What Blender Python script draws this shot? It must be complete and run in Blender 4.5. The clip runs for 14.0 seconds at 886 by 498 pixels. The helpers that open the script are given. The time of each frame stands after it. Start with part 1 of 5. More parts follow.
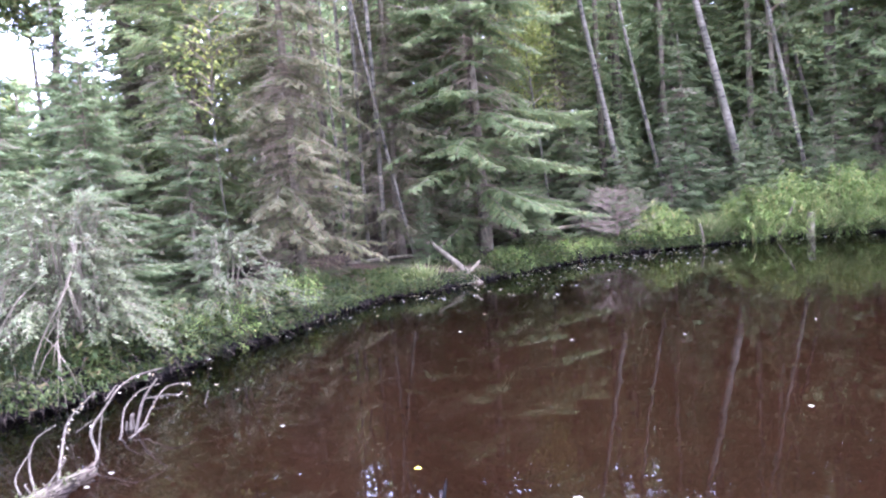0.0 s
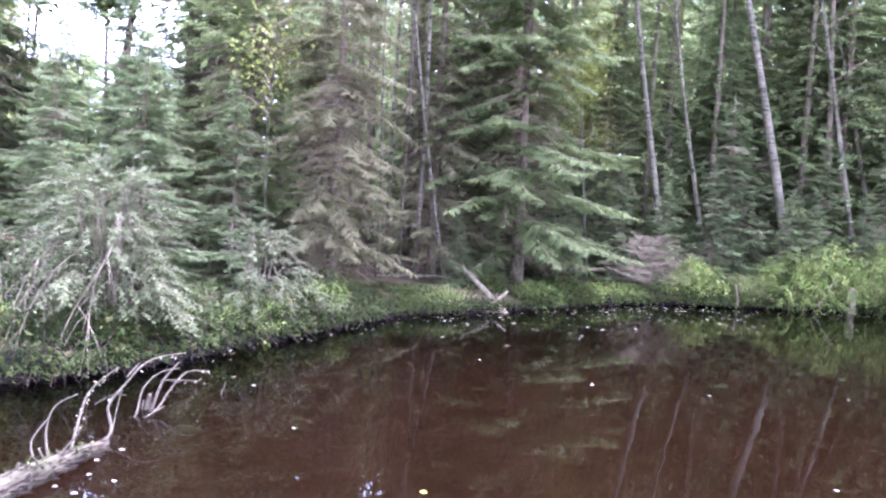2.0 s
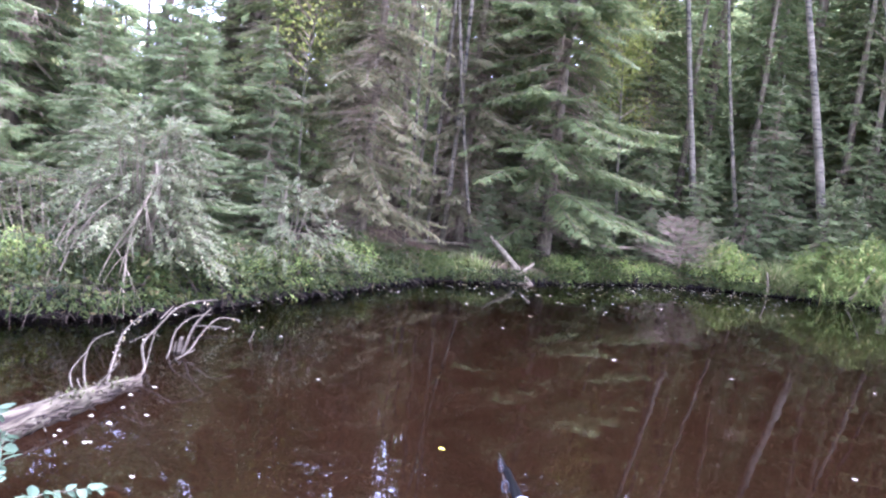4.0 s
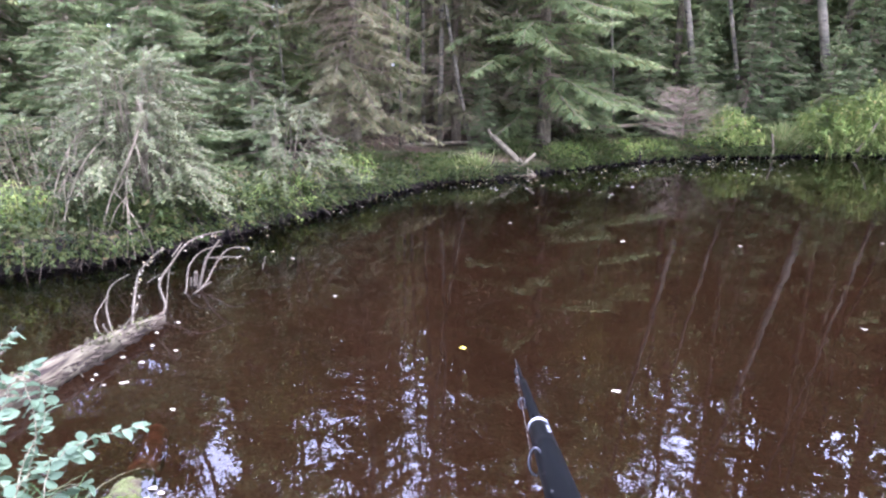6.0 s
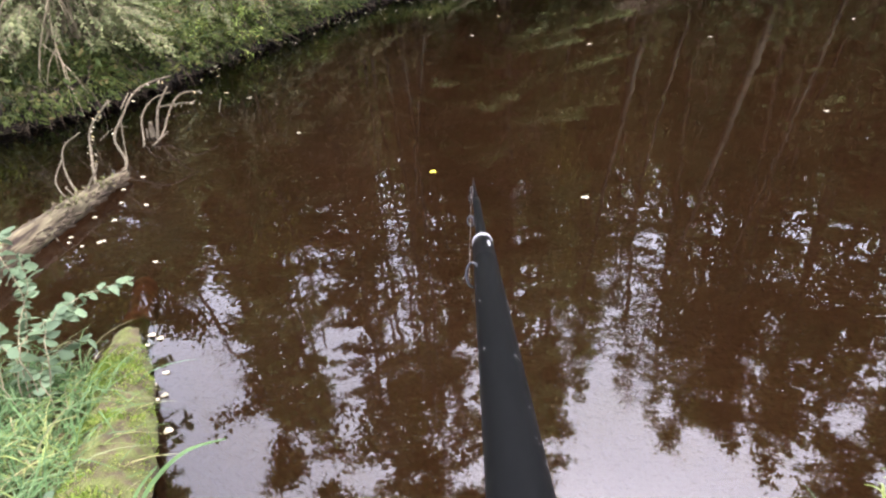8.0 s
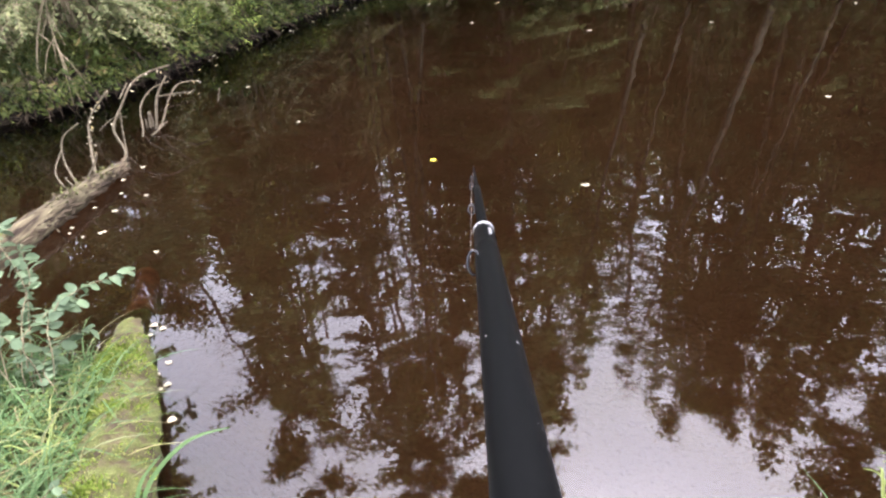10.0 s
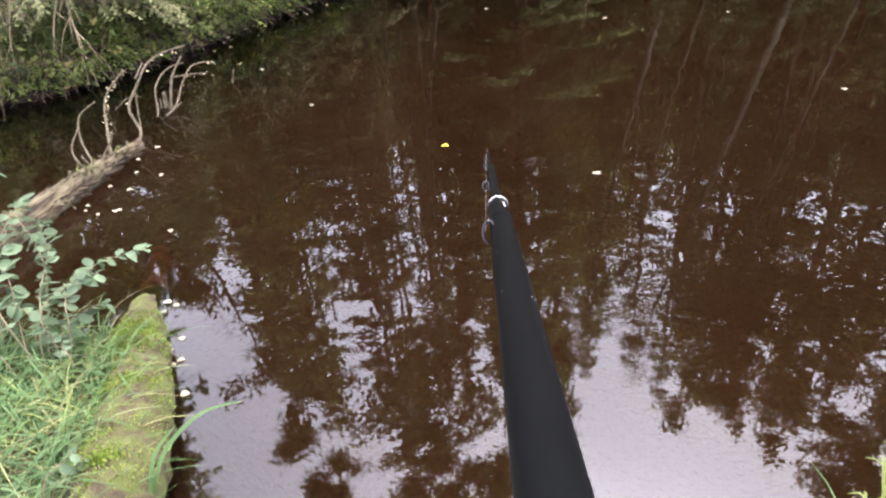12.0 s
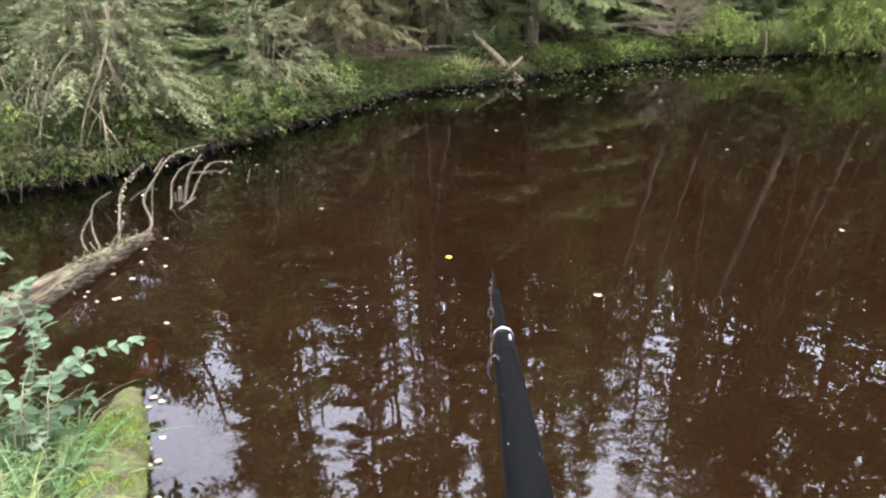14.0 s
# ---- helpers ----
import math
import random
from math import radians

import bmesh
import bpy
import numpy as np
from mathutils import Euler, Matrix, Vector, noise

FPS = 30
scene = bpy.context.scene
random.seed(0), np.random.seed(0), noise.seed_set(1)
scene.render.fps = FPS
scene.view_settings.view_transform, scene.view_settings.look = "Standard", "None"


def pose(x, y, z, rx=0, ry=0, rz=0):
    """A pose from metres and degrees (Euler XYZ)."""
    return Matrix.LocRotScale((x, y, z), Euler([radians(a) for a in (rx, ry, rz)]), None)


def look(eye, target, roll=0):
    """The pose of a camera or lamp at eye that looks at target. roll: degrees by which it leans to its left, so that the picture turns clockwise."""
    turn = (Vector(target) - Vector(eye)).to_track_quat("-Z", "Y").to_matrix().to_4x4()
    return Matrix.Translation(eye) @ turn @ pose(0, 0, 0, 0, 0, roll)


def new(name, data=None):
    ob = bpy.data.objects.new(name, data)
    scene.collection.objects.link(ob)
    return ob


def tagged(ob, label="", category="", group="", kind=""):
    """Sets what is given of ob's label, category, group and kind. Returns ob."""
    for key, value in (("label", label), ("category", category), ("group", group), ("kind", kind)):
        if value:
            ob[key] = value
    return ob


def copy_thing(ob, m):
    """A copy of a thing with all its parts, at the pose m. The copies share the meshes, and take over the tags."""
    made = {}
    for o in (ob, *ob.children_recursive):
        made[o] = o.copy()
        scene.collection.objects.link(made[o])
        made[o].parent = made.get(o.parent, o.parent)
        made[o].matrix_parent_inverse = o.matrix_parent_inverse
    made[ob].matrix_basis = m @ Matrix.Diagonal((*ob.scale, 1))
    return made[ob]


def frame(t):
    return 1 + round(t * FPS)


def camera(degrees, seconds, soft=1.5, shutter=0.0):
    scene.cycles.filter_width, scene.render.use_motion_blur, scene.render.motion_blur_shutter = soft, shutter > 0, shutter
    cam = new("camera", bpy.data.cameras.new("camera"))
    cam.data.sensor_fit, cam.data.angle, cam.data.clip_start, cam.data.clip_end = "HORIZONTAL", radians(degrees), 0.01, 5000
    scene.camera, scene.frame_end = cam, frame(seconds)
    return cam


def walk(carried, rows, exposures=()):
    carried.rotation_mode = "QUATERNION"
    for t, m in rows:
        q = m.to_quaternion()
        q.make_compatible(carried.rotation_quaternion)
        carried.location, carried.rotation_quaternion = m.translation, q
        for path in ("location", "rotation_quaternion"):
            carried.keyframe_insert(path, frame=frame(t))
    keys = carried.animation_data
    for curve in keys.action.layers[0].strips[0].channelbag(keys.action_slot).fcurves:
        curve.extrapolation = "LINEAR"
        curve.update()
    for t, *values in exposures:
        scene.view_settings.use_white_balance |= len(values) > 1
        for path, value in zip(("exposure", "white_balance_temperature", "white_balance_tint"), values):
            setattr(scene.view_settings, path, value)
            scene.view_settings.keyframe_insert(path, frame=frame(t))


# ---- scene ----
# Camera: a wide action lens on a rod butt, swaying a little about 1.6 to 1.7 m above the pond.
cam = camera(70.9, 14.0, soft=2.3)
# seconds, pitch, yaw to the left, lean to the left, eye
TURNS = [
    (0, -5.34, 3.78, -4.63, 0.059, 0.012, 1.713),
    (0.5, -2.82, 2.57, 5.66, 0.039, -0.005, 1.710),
    (1, -3.48, 5.73, 2.95, 0.021, -0.003, 1.713),
    (1.5, -3.78, 5.92, 2.70, 0.012, 0.000, 1.705),
    (2, -3.19, 6.35, 3.11, -0.002, 0.013, 1.718),
    (2.5, -3.14, 7.27, 4.91, -0.014, 0.015, 1.702),
    (3, -5.30, 8.39, 4.90, -0.030, -0.005, 1.680),
    (3.2, -6.75, 7.61, 7.71, -0.031, -0.008, 1.678),
    (5.3, -4.78, 9.96, 3.07, -0.020, -0.020, 1.660),
    (5.5, -4.85, 9.70, 2.70, -0.020, -0.020, 1.660),
    (6, -15.38, 8.55, -0.44, -0.020, 0.010, 1.705),
    (6.5, -24.70, 8.06, -4.14, -0.007, 0.021, 1.715),
    (7, -28.38, 6.31, -2.59, 0.001, 0.019, 1.717),
    (7.5, -31.54, 7.64, -4.59, 0.011, 0.032, 1.707),
    (8, -31.56, 7.09, -5.97, 0.019, 0.020, 1.702),
    (8.5, -32.75, 8.03, -7.65, 0.021, 0.023, 1.699),
    (8.7, -32.27, 7.29, -6.44, 0.024, 0.024, 1.702),
    (10.8, -32.75, 7.31, -6.43, 0.016, 0.006, 1.703),
    (11, -32.61, 7.57, -6.32, 0.017, 0.002, 1.706),
    (11.5, -32.68, 7.37, -8.54, 0.019, -0.002, 1.706),
    (12, -33.65, 8.40, -5.79, 0.014, -0.012, 1.703),
    (12.5, -33.83, 7.99, -6.16, 0.017, -0.012, 1.703),
    (13, -33.02, 8.59, -4.93, 0.012, -0.013, 1.707),
    (13.5, -30.15, 7.14, -6.60, 0.012, -0.003, 1.715),
    (14, -23.77, 7.63, -1.38, 0.006, 0.000, 1.720),
]


def aim(pitch, yaw, lean, *eye):
    return pose(*eye) @ pose(0, 0, 0, 0, 0, yaw) @ pose(0, 0, 0, 90 + pitch) @ pose(0, 0, 0, 0, 0, lean)


EXPOSURES = [(0.0, 4.46, 4880, 43), (2.2, 4.40, 4880, 43), (3.2, 4.27, 4880, 43), (5.5, 4.29, 4880, 42), (6.5, 3.84, 5500, 27), (7.5, 3.68, 6100, 23), (13.4, 3.60, 6150, 23), (14.0, 3.66, 5900, 18)]
walk(cam, [(t, aim(*row)) for t, *row in TURNS], EXPOSURES)

# ---- light: bright overcast ----
world = bpy.data.worlds.new("overcast_sky")
scene.world = world
world.use_nodes = True
wn, wl = world.node_tree.nodes, world.node_tree.links
sky = wn.new("ShaderNodeTexSky")
sky.sky_type, sky.sun_disc = "NISHITA", False
sky.sun_elevation, sky.sun_rotation = radians(75), radians(25)
sky.air_density, sky.dust_density, sky.ozone_density = 1.0, 4.0, 1.0
veil = wn.new("ShaderNodeHueSaturation")
veil.inputs["Saturation"].default_value = 0.22
wl.new(sky.outputs[0], veil.inputs["Color"])
wl.new(veil.outputs[0], wn["Background"].inputs[0])
wn["Background"].inputs[1].default_value = 0.15

sun_data = bpy.data.lights.new("sun", "SUN")
sun_data.energy, sun_data.angle, sun_data.color = 0.5, radians(25), (1.0, 0.97, 0.92)
sun = new("sun", sun_data)
sun.matrix_world = look((2.2, 4.7, 19.3), (0, 0, 0))

rnd = random.Random(11)


# ---- mesh helpers ----
class Buf:
    """Collects vertices and faces of one part."""

    def __init__(self):
        self.v, self.f = [], []

    def add(self, verts, faces):
        n = len(self.v)
        self.v.extend(verts)
        self.f.extend([tuple(n + i for i in f) for f in faces])

    def tube(self, pts, radii, sides=8, cap=True, rough=0.0):
        pts = [Vector(p) for p in pts]
        n0, k = len(self.v), len(pts)
        side = Vector((0.31, 0.17, 0.93))
        for i, p in enumerate(pts):
            d = (pts[min(i + 1, k - 1)] - pts[max(i - 1, 0)]).normalized()
            a = d.cross(side)
            if a.length < 0.05:
                a = d.cross(Vector((1, 0, 0)))
            a.normalize()
            b = d.cross(a)
            for j in range(sides):
                w = 2 * math.pi * j / sides
                r = radii[i] * (1 + rough * (rnd.random() - 0.5))
                self.v.append(tuple(p + a * (r * math.cos(w)) + b * (r * math.sin(w))))
        for i in range(k - 1):
            for j in range(sides):
                q = (j + 1) % sides
                self.f.append((n0 + i * sides + j, n0 + i * sides + q, n0 + (i + 1) * sides + q, n0 + (i + 1) * sides + j))
        if cap:
            self.f.append(tuple(n0 + j for j in reversed(range(sides))))
            self.f.append(tuple(n0 + (k - 1) * sides + j for j in range(sides)))

    def leaf(self, base, along, flat, length, width, fold=0.15):
        """A pointed, slightly folded blade: two triangles each side of its rib."""
        along = along.normalized()
        side = along.cross(flat)
        if side.length < 1e-4:
            side = along.cross(Vector((0.3, 0.9, 0.2)))
        side.normalize()
        up = side.cross(along)
        m = base + along * (length * 0.45) + up * (width * fold)
        self.add([tuple(base), tuple(m + side * (width * 0.5) - up * (width * fold * 2)), tuple(base + along * length),
                  tuple(m - side * (width * 0.5) - up * (width * fold * 2))], [(0, 1, 2), (0, 2, 3)])

    def blade(self, base, lean, length, width, droop, seg=4):
        """A grass blade that rises and bows over towards lean."""
        side = Vector((-lean[1], lean[0], 0))
        if side.length < 1e-4:
            side = Vector((1, 0, 0))
        side.normalize()
        n = len(self.v)
        p, d = Vector(base), Vector((lean[0], lean[1], 1.0)).normalized()
        for i in range(seg + 1):
            w = width * 0.5 * (1 - (i / seg) ** 1.6)
            if i == seg:
                self.v.append(tuple(p))
            else:
                self.v.append(tuple(p - side * w))
                self.v.append(tuple(p + side * w))
            p = p + d * (length / seg)
            d = (d + Vector((lean[0] * 0.5, lean[1] * 0.5, -droop))).normalized()
        for i in range(seg - 1):
            a = n + 2 * i
            self.f.append((a, a + 1, a + 3, a + 2))
        a = n + 2 * (seg - 1)
        self.f.append((a, a + 1, a + 2))

    def mesh(self, name, mat, smooth=False):
        me = bpy.data.meshes.new(name)
        me.from_pydata(self.v, [], self.f)
        me.materials.append(mat)
        if smooth:
            me.polygons.foreach_set("use_smooth", [True] * len(me.polygons))
        me.update()
        return me


def part(name, buf, mat, parent, label="", smooth=False, kind=""):
    ob = new(name, buf.mesh(name, mat, smooth))
    ob.parent = parent
    return tagged(ob, label, kind=kind)


def thing(name, label, category, at=(0, 0, 0), group=""):
    ob = new(name)
    ob.empty_display_size = 0.1
    ob.location = at
    return tagged(ob, label, category, group)


def solid(name, buf, mat, label, category, group="", smooth=False, kind=""):
    return tagged(new(name, buf.mesh(name, mat, smooth)), label, category, group, kind)


def bend(pts, n=12):
    """A smooth run of points through the given ones."""
    pts = [Vector(p) for p in pts]
    out = []
    for i in range(len(pts) - 1):
        p0, p1, p2, p3 = pts[max(i - 1, 0)], pts[i], pts[i + 1], pts[min(i + 2, len(pts) - 1)]
        for k in range(n):
            t = k / n
            out.append(0.5 * (2 * p1 + (p2 - p0) * t + (2 * p0 - 5 * p1 + 4 * p2 - p3) * t * t + (3 * p1 - p0 - 3 * p2 + p3) * t ** 3))
    return out + [pts[-1]]


def lerp(a, b, n):
    return [a + (b - a) * i / (n - 1) for i in range(n)]


# ---- materials ----
def material(name):
    m = bpy.data.materials.new(name)
    m.use_nodes = True
    t = m.node_tree
    return m, t.nodes, t.links, t.nodes["Principled BSDF"]


def ramp(nodes, stops):
    r = nodes.new("ShaderNodeValToRGB")
    e = r.color_ramp.elements
    while len(e) < len(stops):
        e.new(0.5)
    for k, (pos, col) in enumerate(stops):
        e[k].position, e[k].color = pos, (*col, 1)
    return r


def noise_tex(nodes, links, scale, detail=4.0, coord="Object", stretch=None):
    c = nodes.new("ShaderNodeTexCoord")
    n = nodes.new("ShaderNodeTexNoise")
    n.inputs["Scale"].default_value, n.inputs["Detail"].default_value = scale, detail
    if stretch:
        mp = nodes.new("ShaderNodeMapping")
        mp.inputs["Scale"].default_value = stretch
        links.new(c.outputs[coord], mp.inputs[0])
        links.new(mp.outputs[0], n.inputs[0])
    else:
        links.new(c.outputs[coord], n.inputs[0])
    return n


def mixed(nodes, links, a, b, fac, mode="MIX"):
    m = nodes.new("ShaderNodeMix")
    m.data_type, m.blend_type = "RGBA", mode
    for sock, val in ((m.inputs["Factor"], fac), (m.inputs["A"], a), (m.inputs["B"], b)):
        if isinstance(val, bpy.types.NodeSocket):
            links.new(val, sock)
        elif isinstance(val, tuple):
            sock.default_value = (*val, 1)
        else:
            sock.default_value = val
    return m.outputs["Result"]


def bumped(nodes, links, bsdf, height, strength, distance):
    b = nodes.new("ShaderNodeBump")
    b.inputs["Strength"].default_value, b.inputs["Distance"].default_value = strength, distance
    links.new(height, b.inputs["Height"])
    links.new(b.outputs[0], bsdf.inputs["Normal"])


def foliage(name, stops, rough=0.65, through_light=0.42, patch=(0.6, 0.6), patch_scale=1.2):
    """Leaves or needles: hue by piece and by patch, some light passing through."""
    m, n, l, b = material(name)
    g = n.new("ShaderNodeNewGeometry")
    r = ramp(n, stops)
    l.new(g.outputs["Random Per Island"], r.inputs[0])
    ns = noise_tex(n, l, patch_scale, 2.0)
    k = ramp(n, [(0.3, (patch[0],) * 3), (0.7, (1.0, 1.0, 1.0))])
    l.new(ns.outputs[0], k.inputs[0])
    oi = n.new("ShaderNodeObjectInfo")
    k2 = ramp(n, [(0.0, (patch[1], patch[1], patch[1] * 0.95)), (1.0, (1.1, 1.05, 1.0))])
    l.new(oi.outputs["Random"], k2.inputs[0])
    col = mixed(n, l, r.outputs[0], k.outputs[0], 1.0, "MULTIPLY")
    col = mixed(n, l, col, k2.outputs[0], 1.0, "MULTIPLY")
    l.new(col, b.inputs["Base Color"])
    b.inputs["Roughness"].default_value = rough
    b.inputs["Specular IOR Level"].default_value = 0.12
    tr = n.new("ShaderNodeBsdfTranslucent")
    l.new(col, tr.inputs[0])
    mx = n.new("ShaderNodeMixShader")
    mx.inputs[0].default_value = through_light
    l.new(b.outputs[0], mx.inputs[1])
    l.new(tr.outputs[0], mx.inputs[2])
    l.new(mx.outputs[0], n["Material Output"].inputs[0])
    return m


def bark(name, stops, scale, stretch, bump=0.5, dist=0.02, rough=0.85):
    m, n, l, b = material(name)
    ns = noise_tex(n, l, scale, 6.0, "Object", stretch)
    r = ramp(n, stops)
    l.new(ns.outputs[0], r.inputs[0])
    big = noise_tex(n, l, 1.7, 2.0)
    k = ramp(n, [(0.35, (0.65, 0.66, 0.62)), (0.65, (1.05, 1.0, 1.0))])
    l.new(big.outputs[0], k.inputs[0])
    l.new(mixed(n, l, r.outputs[0], k.outputs[0], 1.0, "MULTIPLY"), b.inputs["Base Color"])
    b.inputs["Roughness"].default_value = rough
    b.inputs["Specular IOR Level"].default_value = 0.12
    bumped(n, l, b, ns.outputs[0], bump, dist)
    return m


NEEDLE = foliage("spruce_needles", [(0.0, (0.151, 0.204, 0.079)), (0.5, (0.201, 0.254, 0.098)), (0.85, (0.255, 0.307, 0.112)), (1.0, (0.319, 0.302, 0.129))], through_light=0.6, patch=(0.75, 0.75))
NEEDLE_FRESH = foliage("fresh_spruce_needles", [(0.0, (0.143, 0.193, 0.082)), (0.6, (0.191, 0.252, 0.101)), (1.0, (0.264, 0.299, 0.123))], through_light=0.6, patch=(0.75, 0.75))
NEEDLE_DRY = foliage("dry_spruce_needles", [(0.0, (0.126, 0.138, 0.063)), (0.5, (0.171, 0.178, 0.080)), (1.0, (0.244, 0.206, 0.104))], through_light=0.6, patch=(0.75, 0.75))
TWIG = bark("dead_twig", [(0.3, (0.147, 0.116, 0.069)), (0.7, (0.297, 0.247, 0.152))], 30, (1, 1, 0.3))
SPRUCE_BARK = bark("spruce_bark", [(0.3, (0.070, 0.059, 0.037)), (0.55, (0.166, 0.140, 0.086)), (0.8, (0.241, 0.232, 0.152))], 16, (1, 1, 0.35))
BIRCH_BARK = bark("birch_bark", [(0.34, (0.009, 0.009, 0.005)), (0.44, (0.088, 0.077, 0.048)), (0.7, (0.161, 0.148, 0.093))], 5, (1, 1, 3.5), 0.2, 0.01, 0.6)
BIRCH_LEAF = foliage("birch_leaves", [(0.0, (0.120, 0.167, 0.046)), (0.6, (0.202, 0.244, 0.074)), (1.0, (0.350, 0.332, 0.092))], through_light=0.45)
WILLOW_LEAF = foliage("willow_leaves", [(0.0, (0.056, 0.072, 0.026)), (0.5, (0.101, 0.120, 0.048)), (1.0, (0.174, 0.188, 0.083))], rough=0.6, patch=(0.7, 0.8), patch_scale=3.0)
YELLOW_LEAF = foliage("yellowing_birch_leaves", [(0.0, (0.250, 0.312, 0.066)), (0.6, (0.375, 0.425, 0.099)), (1.0, (0.525, 0.500, 0.132))], through_light=0.5)
# the lush herbs' greens scaled down, shade on the bank put into the colour
SHADED_HERB = foliage("bank_herbs", [(0.0, (0.025, 0.042, 0.009)), (0.55, (0.056, 0.077, 0.015)), (0.9, (0.094, 0.109, 0.028)), (1.0, (0.106, 0.075, 0.031))], patch=(0.42, 0.6), patch_scale=1.6)
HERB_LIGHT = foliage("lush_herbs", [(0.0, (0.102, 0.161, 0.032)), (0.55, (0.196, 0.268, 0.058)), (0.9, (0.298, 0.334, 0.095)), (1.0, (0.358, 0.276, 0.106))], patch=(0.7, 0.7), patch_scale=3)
SEDGE = foliage("sedge_blades", [(0.0, (0.100, 0.146, 0.038)), (0.6, (0.199, 0.249, 0.074)), (1.0, (0.347, 0.319, 0.150))], through_light=0.4)
GRASS = foliage("meadow_grass", [(0.0, (0.032, 0.069, 0.022)), (0.6, (0.062, 0.113, 0.040)), (0.92, (0.096, 0.146, 0.066)), (1.0, (0.144, 0.132, 0.066))], through_light=0.35, patch=(0.65, 0.9), patch_scale=6)
NEAR_LEAF = foliage("alder_leaves", [(0.0, (0.084, 0.141, 0.074)), (0.7, (0.131, 0.190, 0.111)), (1.0, (0.179, 0.233, 0.135))], rough=0.5, patch=(0.6, 0.6), patch_scale=9)
FALLEN = foliage("fallen_leaves", [(0.0, (0.151, 0.116, 0.048)), (0.5, (0.224, 0.198, 0.133)), (0.9, (0.259, 0.246, 0.195)), (1.0, (0.252, 0.188, 0.018))], through_light=0.1, patch=(0.8, 0.75), patch_scale=9)
GREY_WOOD = bark("weathered_wood", [(0.36, (0.016, 0.011, 0.007)), (0.46, (0.050, 0.041, 0.024)), (0.6, (0.081, 0.070, 0.041)), (0.78, (0.136, 0.126, 0.077))], 30, (1, 0.16, 1), 1.0, 0.02)
PALE_WOOD = bark("barkless_branch", [(0.3, (0.042, 0.033, 0.021)), (0.6, (0.078, 0.067, 0.043)), (0.85, (0.107, 0.094, 0.061))], 35, (1, 1, 1), 0.4, 0.004)
# same wood as barkless_branch, colour doubled to make up for exposure far off
BRIGHTENED_WOOD = bark("brightened_wood", [(0.3, (0.088, 0.072, 0.043)), (0.6, (0.176, 0.150, 0.092)), (0.85, (0.252, 0.221, 0.140))], 12, (1, 1, 0.5), 0.5, 0.01)
# peat soil taken down to near-black, so its colour holds the undercut's shade
ROOTY = bark("soil_with_undercut_shade", [(0.3, (0.004, 0.002, 0.002)), (0.6, (0.011, 0.008, 0.005)), (0.8, (0.024, 0.018, 0.011))], 9, (1, 1, 1), 0.8, 0.05)


def ground_material():
    m, n, l, b = material("forest_floor")
    a = noise_tex(n, l, 1.1, 5.0)
    f = noise_tex(n, l, 24, 4.0)
    r = ramp(n, [(0.30, (0.040, 0.028, 0.020)), (0.45, (0.095, 0.066, 0.042)), (0.58, (0.075, 0.072, 0.034)), (0.74, (0.085, 0.105, 0.036))])
    l.new(a.outputs[0], r.inputs[0])
    k = ramp(n, [(0.3, (0.45, 0.42, 0.40)), (0.7, (1.2, 1.15, 1.05))])
    l.new(f.outputs[0], k.inputs[0])
    litter = mixed(n, l, r.outputs[0], k.outputs[0], 1.0, "MULTIPLY")
    # below the waterline the bed is bare peat mud
    mud = ramp(n, [(0.3, (0.062, 0.052, 0.029)), (0.7, (0.083, 0.067, 0.038))])
    l.new(a.outputs[0], mud.inputs[0])
    c = n.new("ShaderNodeTexCoord")
    xyz = n.new("ShaderNodeSeparateXYZ")
    l.new(c.outputs["Object"], xyz.inputs[0])
    level = n.new("ShaderNodeMapRange")
    level.inputs["From Min"].default_value, level.inputs["From Max"].default_value = -0.10, 0.06
    l.new(xyz.outputs["Z"], level.inputs["Value"])
    l.new(mixed(n, l, mud.outputs[0], litter, level.outputs["Result"]), b.inputs["Base Color"])
    b.inputs["Roughness"].default_value = 0.95
    b.inputs["Specular IOR Level"].default_value = 0.1
    bumped(n, l, b, f.outputs[0], 0.8, 0.05)
    return m


def water_material():
    """Peat-brown pond water: a clear Fresnel gloss with faint ripples over a tea-coloured body."""
    m, n, l, b = material("pond_water")
    n.remove(b)
    gl = n.new("ShaderNodeBsdfGlossy")
    gl.inputs["Roughness"].default_value = 0.003
    tp = n.new("ShaderNodeBsdfTransparent")
    tp.inputs[0].default_value = (0.300, 0.222, 0.188, 1)
    fr = n.new("ShaderNodeFresnel")
    fr.inputs["IOR"].default_value = 1.5
    mx = n.new("ShaderNodeMixShader")
    w1 = noise_tex(n, l, 2.0, 1.5)
    w2 = noise_tex(n, l, 8.0, 1.0)
    ad = n.new("ShaderNodeMath")
    ad.operation = "MULTIPLY_ADD"
    ad.inputs[1].default_value = 0.07
    l.new(w2.outputs[0], ad.inputs[0])
    l.new(w1.outputs[0], ad.inputs[2])
    bp = n.new("ShaderNodeBump")
    bp.inputs["Strength"].default_value, bp.inputs["Distance"].default_value = 0.3, 0.009
    l.new(ad.outputs[0], bp.inputs["Height"])
    l.new(bp.outputs[0], gl.inputs["Normal"])
    l.new(bp.outputs[0], fr.inputs["Normal"])
    l.new(fr.outputs[0], mx.inputs[0])
    l.new(tp.outputs[0], mx.inputs[1])
    l.new(gl.outputs[0], mx.inputs[2])
    l.new(mx.outputs[0], n["Material Output"].inputs[0])
    return m


